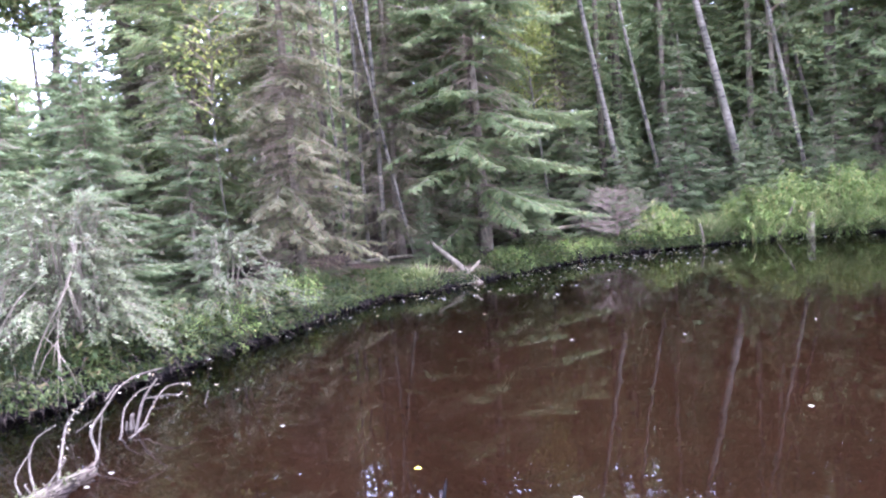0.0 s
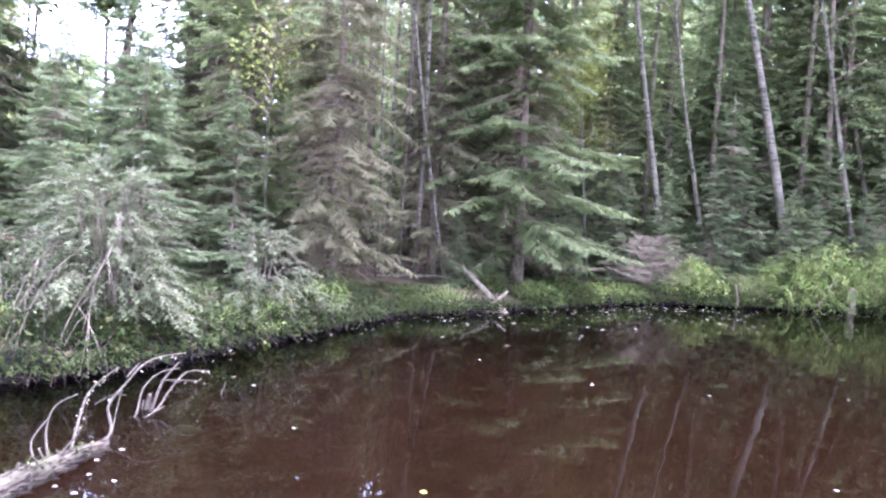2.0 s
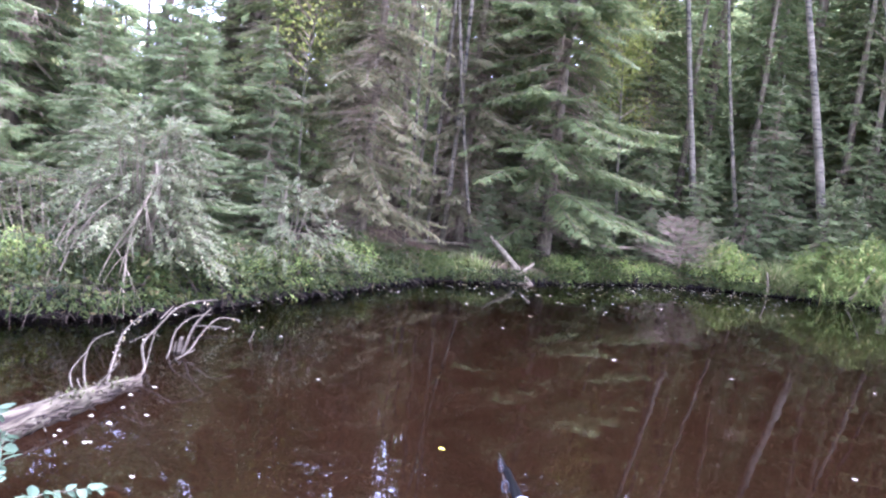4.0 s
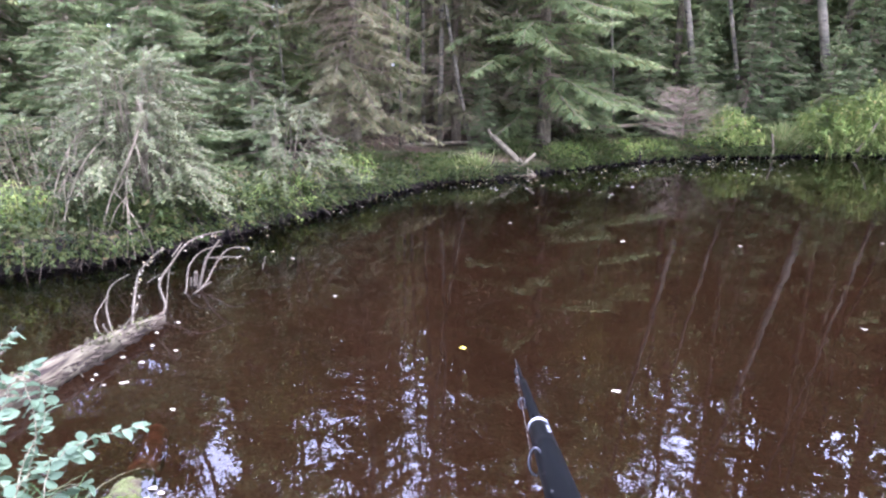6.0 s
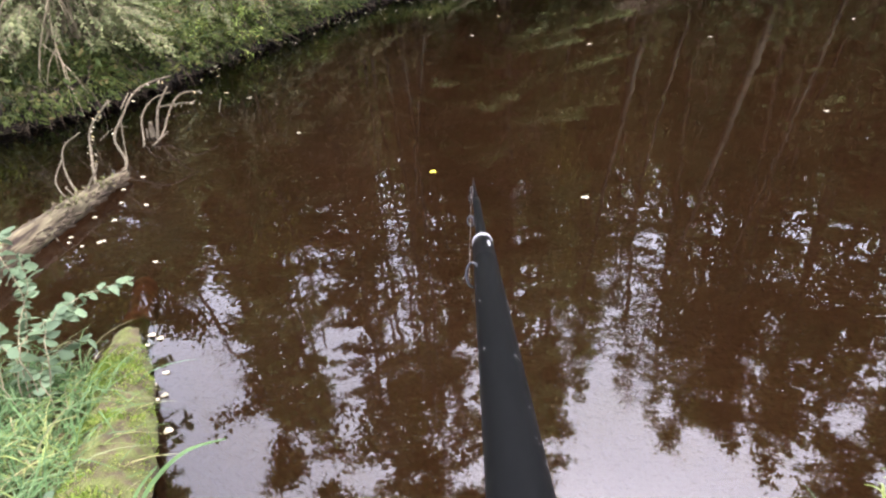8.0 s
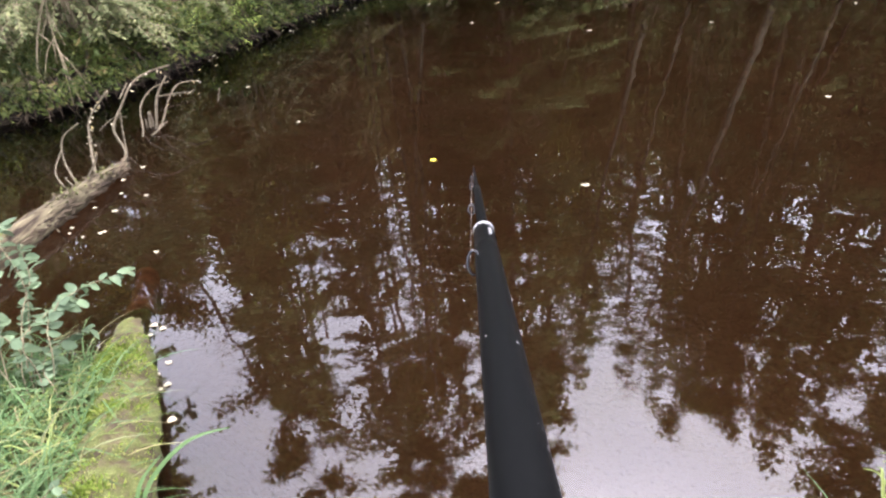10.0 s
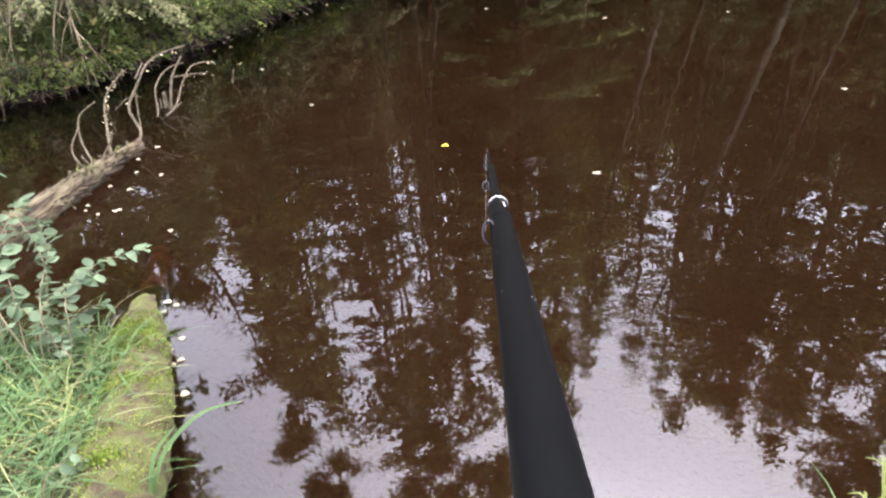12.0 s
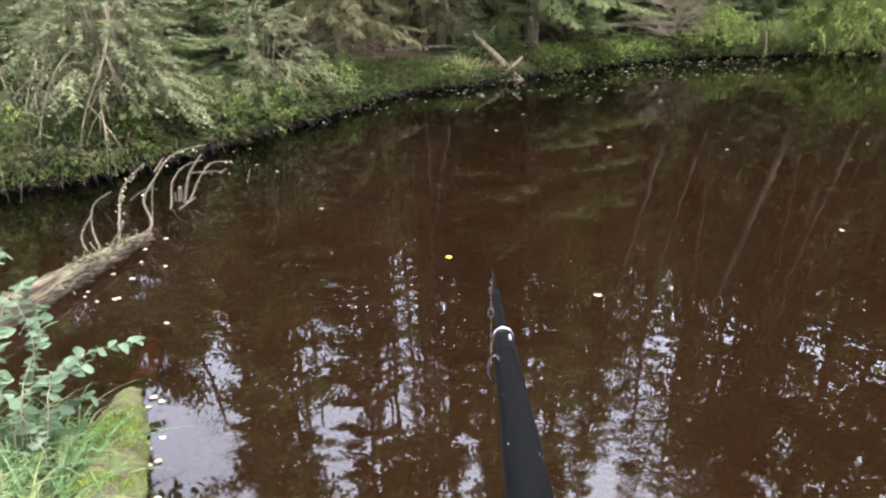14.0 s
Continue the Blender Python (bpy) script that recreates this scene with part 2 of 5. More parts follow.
def moss_material():
    m, n, l, b = material("moss")
    a = noise_tex(n, l, 17, 8.0)
    f = noise_tex(n, l, 170, 4.0)
    r = ramp(n, [(0.36, (0.055, 0.043, 0.029)), (0.47, (0.075, 0.066, 0.034)), (0.57, (0.075, 0.085, 0.028)), (0.74, (0.115, 0.125, 0.05))])
    l.new(a.outputs[0], r.inputs[0])
    k = ramp(n, [(0.3, (0.6, 0.6, 0.55)), (0.7, (1.2, 1.2, 1.1))])
    l.new(f.outputs[0], k.inputs[0])
    l.new(mixed(n, l, r.outputs[0], k.outputs[0], 1.0, "MULTIPLY"), b.inputs["Base Color"])
    b.inputs["Roughness"].default_value = 0.95
    b.inputs["Specular IOR Level"].default_value = 0.1
    bumped(n, l, b, f.outputs[0], 1.0, 0.02)
    return m


def plain(name, col, rough, metal=0.0, speck=0.25, scale=60, spec=0.5):
    m, n, l, b = material(name)
    a = noise_tex(n, l, scale, 3.0)
    k = ramp(n, [(0.35, tuple(c * (1 - speck) for c in col)), (0.65, tuple(min(1, c * (1 + speck)) for c in col))])
    l.new(a.outputs[0], k.inputs[0])
    l.new(k.outputs[0], b.inputs["Base Color"])
    b.inputs["Roughness"].default_value, b.inputs["Metallic"].default_value = rough, metal
    b.inputs["Specular IOR Level"].default_value = spec
    return m


GROUND, WATER, MOSS = ground_material(), water_material(), moss_material()

# ---- terrain ----
FAR_SHORE = [(-60, -24), (-30, -9), (-14, 1.2), (-7, 3.9), (-4.9, 4.8), (-4.25, 5.2), (-3.75, 5.8), (-3.42, 6.5), (-3.2, 7.2), (-2.85, 7.9),
             (-2.35, 9.1), (-1.8, 10.2), (-0.95, 10.7), (-0.1, 11.5), (0.7, 12.2), (1.9, 13.3), (3.1, 14.1), (5.0, 14.5), (6.6, 14.8), (8.3, 14.9), (11, 14.2), (16, 11.5), (30, 3), (60, -20)]
NEAR_SHORE = [(60, -30), (24, -6), (8, 0.2), (4, 1.1), (2.2, 1.35), (1.3, 1.22), (0.9, 1.1), (0.5, 0.98), (0, 0.85), (-0.6, 0.85), (-1.0, 0.95), (-1.22, 1.3),
              (-1.45, 1.65), (-1.75, 1.85), (-2.2, 1.75), (-3.2, 1.2), (-5, 0.1), (-12, -4.5), (-30, -16), (-60, -36)]
POND = np.array(FAR_SHORE + NEAR_SHORE, float)


def shore_distance(x, y):
    """Distance to the shoreline, positive on land, and whether the land is the far bank."""
    p = np.stack([x, y], -1)
    best = np.full(x.shape, 1e9)
    inside = np.zeros(x.shape, bool)
    far = np.zeros(x.shape, bool)
    n = len(POND)
    for i in range(n):
        a, b = POND[i], POND[(i + 1) % n]
        ab = b - a
        t = np.clip(((p - a) @ ab) / (ab @ ab), 0, 1)
        d = np.hypot(*np.moveaxis(p - a - t[..., None] * ab, -1, 0))
        far = np.where(d < best, i < len(FAR_SHORE) - 1, far)
        best = np.minimum(best, d)
        hit = (a[1] > y) != (b[1] > y)
        if a[1] != b[1]:
            inside ^= hit & (x < (b[0] - a[0]) * (y - a[1]) / (b[1] - a[1]) + a[0])
    return np.where(inside, -best, best), far


def wobble(x, y):
    return (np.sin(1.7 * x + 0.6 * y) * np.cos(1.3 * y - 0.4 * x) + 0.6 * np.sin(4.1 * x - 2.7 * y + 1) + 0.5 * np.sin(5.3 * y + 3.1 * x)) / 2.1


def ground_height(x, y):
    x, y = np.asarray(x, float), np.asarray(y, float)
    d, far = shore_distance(x, y)
    w = wobble(x, y)
    land_far = 0.20 * (1 - np.exp(-np.maximum(d, 0) / 0.10)) + 0.16 * (1 - np.exp(-np.maximum(d, 0) / 1.6)) + 0.012 * np.clip(d, 0, 60) + 0.05 * w * np.clip(d, 0, 1)
    land_near = 0.10 * (1 - np.exp(-np.maximum(d, 0) / 0.12)) + 0.10 * (1 - np.exp(-np.maximum(d, 0) / 0.8)) + 0.03 * w * np.clip(d, 0, 1)
    bed = -0.10 - 0.75 * (1 - np.exp(np.minimum(d, 0) / 0.4)) + 0.04 * w
    return np.where(d > 0, np.where(far, land_far, land_near), bed)


def axis(lo, hi, step, end):
    mid = list(np.arange(lo, hi, step))
    out, s, v = [], step, hi
    while v < end:
        out.append(v)
        s *= 1.35
        v += s
    left, s, v = [], step, lo - step
    while v > -end:
        left.append(v)
        s *= 1.35
        v -= s
    return np.array(left[::-1] + mid + out)


def build_ground():
    xs, ys = axis(-6.5, 11, 0.14, 420), axis(0.0, 18, 0.14, 420)
    gx, gy = np.meshgrid(xs, ys)
    gz = ground_height(gx, gy)
    v = np.stack([gx, gy, gz], -1).reshape(-1, 3)
    nx, ny = len(xs), len(ys)
    idx = np.arange(nx * ny).reshape(ny, nx)
    f = np.stack([idx[:-1, :-1], idx[:-1, 1:], idx[1:, 1:], idx[1:, :-1]], -1).reshape(-1, 4)
    b = Buf()
    b.v, b.f = [tuple(q) for q in v], [tuple(q) for q in f]
    solid("ground", b, GROUND, "mossy forest floor with brown litter and dark peat banks", "ground", kind="structure", smooth=True)
    w = Buf()
    w.add([(-70, -45, 0), (70, -45, 0), (70, 40, 0), (-70, 40, 0)], [(0, 1, 2, 3)])
    solid("water", w, WATER, "still peat-brown pond water reflecting trees and sky", "water", kind="structure")


build_ground()


GX, GY = np.arange(-16, 17, 0.06), np.arange(-1, 40, 0.06)
GD, GF = shore_distance(*np.meshgrid(GX, GY))
GH = ground_height(*np.meshgrid(GX, GY))


def cell(x, y):
    return min(max(int((y + 1) / 0.06 + 0.5), 0), len(GY) - 1), min(max(int((x + 16) / 0.06 + 0.5), 0), len(GX) - 1)


def gz(x, y):
    """The ground's height, from a fine table near the pond."""
    return float(GH[cell(x, y)])


def inland_distance(x, y):
    return float(GD[cell(x, y)])


# ---- trees ----
def spruce(label, height, reach, bare, seed, needles, low_dense=1.0, dead=30, droop=0.30, top_dense=0.4, inner=0.2):
    """A spruce: tapered trunk, drooping tiers of needle sprays, dead twigs low on the trunk."""
    r = random.Random(seed)
    ob = thing("spruce", label, "tree", group="spruces on the far bank")
    tk = Buf()
    rad = 0.0058 * height + 0.015
    pts = [(0.04 * math.sin(0.7 * i + seed), 0.04 * math.cos(0.9 * i + seed), -0.3 + (height + 0.3) * i / 9) for i in range(10)]
    tk.tube(pts, [rad * (1.35 if i == 0 else 1) * (1 - 0.97 * i / 9) + 0.006 for i in range(10)], 10, rough=0.08)
    part("trunk", tk, SPRUCE_BARK, ob, "rough grey-brown spruce trunk", True)
    limbs, crown = Buf(), Buf()
    z = bare
    while z < height - 0.3:
        low = z < 7.0
        for _ in range(r.choice((6, 7, 7, 8)) if low else 5):
            h = z + r.uniform(-0.12, 0.12)
            rel = 1 - h / height
            length = reach * (rel ** 0.75 if low else rel ** 0.6) * r.uniform(0.45, 1.1)
            if length < 0.15:
                continue
            az = r.uniform(0, 2 * math.pi)
            out = Vector((math.cos(az), math.sin(az), 0))
            side = Vector((-out.y, out.x, 0))
            lift, sag = r.uniform(-0.1, 0.28), droop * r.uniform(0.8, 1.9)

            def at(s):
                return Vector((0, 0, h)) + out * (length * s) + side * (0.12 * length * math.sin(2.2 * s + seed)) + Vector((0, 0, length * (lift * s - sag * s * s + 0.13 * s ** 4)))

            limbs.tube([at(s) for s in (0, 0.35, 0.7, 1)], [0.012 + 0.004 * length, 0.011, 0.007, 0.002], 4, cap=False)
            step = (0.065 if low else 0.13) / (low_dense if low else top_dense + 0.6)
            s = 0.12 if not low else inner * r.uniform(0.6, 1.3)
            ds = step / length
            while s < 1.0:
                p = at(s)
                d = (at(min(s + 0.05, 1.0)) - at(s - 0.05)).normalized()
                for sg in (-1, 1):
                    if r.random() < 0.12:
                        continue
                    tl = (0.10 + 0.34 * length ** 0.5 * (1 - s) ** 0.7) * r.uniform(0.6, 1.2)
                    dirn = (d * r.uniform(0.5, 0.9) + side * (sg * r.uniform(0.6, 1.0)) + Vector((0, 0, r.uniform(-0.55, 0.08)))).normalized()
                    nrm = Vector((r.uniform(-0.55, 0.55), r.uniform(-0.55, 0.55), 1))
                    wide = 0.048 if low else 0.14
                    crown.leaf(p, dirn, nrm, tl, wide * r.uniform(0.8, 1.2), 0.2)
                    if low:
                        k = 0.25
                        while k < 0.95:
                            q = p + dirn * (tl * k) + Vector((0, 0, -0.03 * tl * k))
                            for s2 in (-1, 1):
                                crosswise = dirn.cross(Vector((0, 0, 1))) * s2
                                dd = (dirn * 0.8 + crosswise * r.uniform(0.4, 0.9) + Vector((0, 0, r.uniform(-0.6, 0.1)))).normalized()
                                ln = tl * (1 - k) * 0.55 + 0.05
                                w2 = dd.cross(nrm).normalized() * (0.017 * r.uniform(0.8, 1.3))
                                crown.add([tuple(q - w2), tuple(q + w2), tuple(q + dd * ln)], [(0, 1, 2)])
                            k += 0.105 / max(tl, 0.16)
                s += ds * r.uniform(0.8, 1.2)
        z += r.uniform(0.22, 0.32) if low else r.uniform(0.4, 0.6)
    part("branch_structure", limbs, TWIG, ob, "thin brown spruce branches", kind="stuff")
    part("needles", crown, needles, ob, kind="stuff")
    if dead:
        db = Buf()
        for _ in range(dead):
            h, az, ln = r.uniform(0.4, 5.5), r.uniform(0, 2 * math.pi), r.uniform(0.4, 1.4)
            out = Vector((math.cos(az), math.sin(az), 0))
            side = Vector((-out.y, out.x, 0))
            prev = [Vector((0, 0, h)) + out * (ln * s) + Vector((0, 0, -0.35 * ln * s * s)) for s in (0, 0.5, 1)]
            db.tube(prev, [0.010, 0.007, 0.002], 3, cap=False)
            for _ in range(9):
                s = r.uniform(0.25, 1)
                p = Vector((0, 0, h)) + out * (ln * s) + Vector((0, 0, -0.35 * ln * s * s))
                q = p + (out * r.uniform(0, 0.6) + side * r.uniform(-1, 1) + Vector((0, 0, r.uniform(-0.9, 0.1)))).normalized() * r.uniform(0.12, 0.4)
                db.tube([p, q], [0.006, 0.0025], 3, cap=False)
        part("dead_brushwood", db, TWIG, ob, "bare grey-brown dead twigs", kind="stuff")
    return ob


def far_spruce(label, height, reach, seed, fine=1.0):
    """A spruce deep in the wood: the same build with coarser sprays."""
    r = random.Random(seed)
    ob = thing("spruce", label, "tree", group="spruces deep in the wood")
    tk = Buf()
    tk.tube([(0, 0, -0.3), (0.03, 0, height * 0.5), (0, 0.02, height)], [0.16, 0.09, 0.01], 7, rough=0.06)
    part("trunk", tk, SPRUCE_BARK, ob, "", True)
    crown = Buf()
    z = 0.5
    while z < height:
        for _ in range(6):
            rel = 1 - z / height
            length = reach * rel ** 0.7 * r.uniform(0.6, 1.1) + 0.1
            az = r.uniform(0, 2 * math.pi)
            out, s = Vector((math.cos(az), math.sin(az), 0)), 0.15
            side = Vector((-out.y, out.x, 0))
            while s < 1:
                p = Vector((0, 0, z)) + out * (length * s) + Vector((0, 0, -0.35 * length * s * s))
                for sg in (-1, 1):
                    d = (out * 0.7 + side * (sg * r.uniform(0.4, 1)) + Vector((0, 0, r.uniform(-0.6, 0)))).normalized()
                    crown.leaf(p, d, Vector((r.uniform(-0.4, 0.4), r.uniform(-0.4, 0.4), 1)), (0.22 + 0.42 * (1 - s)) * fine, 0.12 * fine, 0.2)
                s += 0.22 * fine / length
        z += r.uniform(0.38, 0.55) * (0.4 + 0.6 * fine)
    part("needles", crown, NEEDLE, ob, kind="stuff")
    return ob


def place(ob, x, y, turn=0.0, size=1.0, tilt=(0, 0)):
    return pose(x, y, gz(x, y) - 0.03, tilt[0], tilt[1], turn) @ Matrix.Scale(size, 4)


SPRUCES = {
    "tier": spruce("tall spruce with broad drooping green tiers above the bank", 18.5, 2.7, 0.75, 3, NEEDLE, 1.1, 190, inner=0.2),
    "dry": spruce("thin spruce with grey-brown dry lower branches", 17.0, 2.4, 1.1, 5, NEEDLE_DRY, 0.8, 210, 0.34, inner=0.32),
    "young": spruce("young bushy green spruce with dense soft branches", 7.0, 2.0, 0.25, 8, NEEDLE_FRESH, 0.95, 34, 0.20, inner=0.14),
    "mid": spruce("dark green spruce standing in the second row", 14.5, 2.5, 0.5, 13, NEEDLE, 0.9, 170, 0.26, inner=0.18),
}
FAR = [far_spruce("dark spruce deep in the wood", 17, 2.6, 21), far_spruce("slim dark spruce deep in the wood", 14, 2.2, 22), far_spruce("slender dark green spruce behind the birches", 15, 2.3, 23, 0.55)]

# kind, x, y, turn, size
STAND = [
    ("tier", 0.1, 13.7, 40, 1.0), ("dry", -3.2, 10.95, 0, 0.75), ("mid", -5.3, 11.9, 80, 0.85), ("young", -6.2, 9.4, 200, 0.72), ("young", -7.9, 7.5, 30, 1.05),
    ("mid", 2.3, 17.2, 150, 0.95), ("tier", 5.6, 18.0, 260, 0.75), ("young", 5.2, 16.0, 200, 0.95), ("mid", 7.9, 18.6, 10, 1.35), ("young", 7.6, 16.6, 110, 0.8), ("young", 2.5, 15.4, 300, 0.62),
    ("tier", 10.6, 17.3, 75, 1.05), ("young", -5.6, 9.2, 44, 0.75), ("young", -7.3, 9.4, 10, 0.85), ("dry", -1.7, 13.2, 120, 1.0), ("dry", -4.4, 13.6, 210, 0.65), ("young", -8.6, 10.6, 300, 0.72),
    ("dry", -7.0, 14.2, 77, 1.1), ("young", -9.4, 7.6, 140, 0.9),
    ("young", -6.1, 7.7, 260, 0.68), ("tier", -10.3, 10.7, 50, 1.0), ("young", -9.5, 11.9, 100, 0.85), ("mid", -8.0, 13.4, 160, 0.52), ("young", -1.05, 12.2, 80, 0.34), ("young", 6.95, 15.4, 25, 0.45), ("young", 6.4, 15.35, 40, 0.52), ("young", 3.52, 15.15, 130, 0.56), ("young", 4.68, 15.45, 220, 0.60), ("young", 8.2, 15.7, 290, 0.5), ("young", 1.2, 14.2, 15, 0.45), ("young", -0.4, 13.4, 165, 0.42), ("young", -4.5, 9.6, 310, 0.7), ("young", 1.9, 16.4, 95, 0.75), ("young", 11.0, 16.2, 5, 0.8),
    ("young", -6.7, 6.4, 10, 0.5), ("young", -5.5, 7.0, 150, 0.42),
    ("young", -5.1, 8.1, 75, 0.75), ("young", 3.9, 16.8, 20, 0.8), ("young", 9.0, 16.3, 66, 0.85), ("young", 0.9, 15.2, 12, 0.7), ("young", -6.4, 11.2, 190, 0.72), ("young", -0.8, 14.6, 250, 0.7), ("young", 6.6, 17.6, 170, 0.9),
]
used = set()
for kind, x, y, turn, size in STAND:
    if kind in used:
        copy_thing(SPRUCES[kind], place(SPRUCES[kind], x, y, turn, size))
    else:
        used.add(kind)
        SPRUCES[kind].matrix_basis = place(SPRUCES[kind], x, y, turn, size)

deep = random.Random(5)
first = {0: True, 1: True, 2: True}
for dist, count in ((20.5, 18), (25, 21)):
    for i in range(count):
        az = -56 + 112 * (i + deep.uniform(0.1, 0.9)) / count
        d = dist + deep.uniform(-1.8, 1.8)
        x, y = d * math.sin(radians(az)), d * math.cos(radians(az))
        if inland_distance(x, y) < 2:
            continue
        k = deep.randrange(2)
        size = deep.uniform(0.75, 1.0)
        if -42 < az < -30:
            continue
        if 11 < az < 20 or -24 < az < -18:
            size = deep.uniform(0.55, 0.7)
        m = place(FAR[k], x, y, deep.uniform(0, 360), size)
        if first[k]:
            FAR[k].matrix_basis, first[k] = m, False
        else:
            copy_thing(FAR[k], m)


# slim spruces against the sky where the wood opens: azimuth, distance, height of the tip in degrees
for az, d, el in ((-45.5, 15.5, 21), (-42.0, 22, 13), (-39.8, 27, 15), (-37.8, 24, 10.5), (-36.2, 28, 14), (-34.6, 23, 11.5), (-32.6, 27, 15.5), (-31.2, 22, 12.5), (-29.4, 26, 17), (-27.8, 23, 15)):
    x, y = d * math.sin(radians(az)), d * math.cos(radians(az))
    copy_thing(FAR[1], place(FAR[1], x, y, 53 * az, (1.5 + d * math.tan(radians(el))) / 14))

# x, y, height
BEHIND = ((2.7, 18.6, 17), (4.0, 17.7, 13.5), (5.3, 18.0, 15.5), (6.7, 18.6, 16), (8.4, 18.2, 15), (9.6, 17.6, 15.5), (11.2, 16.9, 15), (3.4, 17.0, 9.5), (5.0, 16.9, 8.5), (7.4, 17.3, 10),
          (12.8, 16.4, 17), (1.3, 17.4, 15), (-2.9, 16.6, 14), (-4.2, 15.4, 10))
for k, (x, y, h) in enumerate(BEHIND):
    m = place(FAR[2], x, y, 71 * x, h / 15)
    if k == 0:
        FAR[2].matrix_basis = m
    else:
        copy_thing(FAR[2], m)

for x, y, size in ((-1.2, 16.6, 1.1), (1.6, 18.4, 1.1), (9.3, 19.8, 1.05), (-12.4, 12.0, 0.55), (6.8, 20.2, 1.0), (8.3, 19.7, 1.45), (12.2, 18.2, 1.4), (13.8, 17.2, 1.4), (2.9, 19.6, 1.4), (-0.6, 18.0, 1.5),
                   (-7.6, 14.8, 1.3), (-8.6, 15.8, 1.4), (-6.2, 13.6, 0.8), (-11.8, 10.8, 1.4), (10.9, 20.0, 1.5), (-2.4, 18.8, 1.5), (4.25, 19.4, 0.9), (1.9, 17.9, 0.7), (5.4, 20.2, 0.9), (-1.4, 17.4, 0.7), (-3.0, 17.8, 0.75)):
    copy_thing(FAR[1], place(FAR[1], x, y, 37 * x, size))


def far_wood():
    """The wood beyond, too deep and dense to tell its trees apart."""
    r = random.Random(17)
    b, t = Buf(), Buf()
    for _ in range(400):
        az, d = radians(r.uniform(-62, 62)), 27 + 24 * r.random() ** 1.2
        x, y = d * math.sin(az), d * math.cos(az)
        h, z = 1.7 + d * r.uniform(0.30, 0.40), 0.2
        if -0.74 < az < -0.50:
            h = 1.7 + d * r.uniform(0.12, 0.21)
        t.tube([(x, y, 0), (x, y, h)], [0.16, 0.03], 5, cap=False)
        while z < h:
            for _ in range(6):
                a, ln = r.uniform(0, 6.28), 2.6 * (1 - z / h) ** 0.6 * r.uniform(0.4, 1.1) + 0.3
                o = Vector((math.cos(a), math.sin(a), 0))
                side = Vector((-o.y, o.x, 0))
                for s in (0.3, 0.7):
                    p = Vector((x, y, z)) + o * (ln * s) + Vector((0, 0, -0.3 * ln * s * s))
                    b.leaf(p, o + side * r.uniform(-1, 1) + Vector((0, 0, r.uniform(-0.9, 0))), Vector((r.uniform(-0.5, 0.5), r.uniform(-0.5, 0.5), 1)), r.uniform(0.6, 1.1), r.uniform(0.25, 0.45), 0.2)
            z += r.uniform(0.45, 0.75)
    solid("far_wood", b, NEEDLE, "dark spruce wood beyond the bank, dense and shaded", "forest", kind="stuff")
    solid("far_trunks", t, SPRUCE_BARK, "thin dark trunks deep in the shaded wood", "forest", kind="stuff")


far_wood()


def birch(label, base, top, radius, leaves, seed, crown_from=0.5, spread=1.6, mat=None, size=0.07, skin=None):
    """A birch: pale banded leaning trunk, thin limbs high up, small leaves."""
    r = random.Random(seed)
    ob = thing("birch", label, "tree", (base[0], base[1], 0), "birches on the far bank")
    z0 = gz(base[0], base[1]) - 0.1
    dx, dy, h = top[0] - base[0], top[1] - base[1], top[2]
    run = [Vector((dx * s + 0.10 * math.sin(5 * s + seed), dy * s, z0 + (h - z0) * s)) for s in lerp(0, 1, 12)]
    tk = Buf()
    tk.tube(run, [radius * (1 - 0.9 * i / 11) for i in range(12)], 10, rough=0.06)
    part("trunk", tk, skin or BIRCH_BARK, ob, "dark grey-brown trunk" if skin else "white birch trunk with black scars", True)
    lb, cr = Buf(), Buf()
    for _ in range(26):
        s = r.uniform(crown_from, 0.98)
        k = min(int(s * 11), 10)
        p = run[k].lerp(run[k + 1], s * 11 - k)
        az, ln = r.uniform(0, 2 * math.pi), spread * r.uniform(0.5, 1.1) * (1.25 - s)
        ln = max(ln, 0.4)
        tip = p + Vector((math.cos(az) * ln, math.sin(az) * ln, 0.5 * ln))
        mid = p.lerp(tip, 0.6) + Vector((0, 0, 0.12 * ln))
        lb.tube([p, mid, tip], [0.018, 0.011, 0.003], 4, cap=False)
        for _ in range(leaves // 26):
            q = p.lerp(tip, r.uniform(0.25, 1.1)) + Vector((r.gauss(0, 0.22), r.gauss(0, 0.22), r.gauss(-0.12, 0.25)))
            cr.leaf(q, Vector((r.uniform(-1, 1), r.uniform(-1, 1), r.uniform(-1, 0.2))), Vector((r.uniform(-1, 1), r.uniform(-1, 1), r.uniform(0.2, 1))), size * r.uniform(0.7, 1.2), size * 0.75)
    part("branch_structure", lb, TWIG, ob, "thin dark birch branches", kind="stuff")
    part("leaves", cr, mat or BIRCH_LEAF, ob, kind="stuff")
    return ob


birch("leaning white birch among dark spruces", (6.65, 15.75), (3.9, 16.8, 15.6), 0.115, 2600, 1, 0.5)
birch("slender white birch behind young spruces", (3.72, 15.85), (1.8, 16.3, 14.4), 0.09, 2800, 2, 0.5, 1.6)
birch("thin grey birch with a forked crown", (4.9, 16.0), (2.7, 16.7, 13.5), 0.058, 1200, 3, 0.5)
birch("thin pale birch leaning between the spruces", (-1.22, 12.5), (-3.5, 12.2, 13.3), 0.04, 800, 4, 0.55)
birch("white birch standing in a pair", (8.6, 16.2), (5.95, 17.5, 14.5), 0.066, 2600, 5, 0.3, 1.3, WILLOW_LEAF)
birch("white birch beside its twin", (9.3, 16.8), (6.45, 18.2, 14.5), 0.06, 2400, 6, 0.45, 1.8)
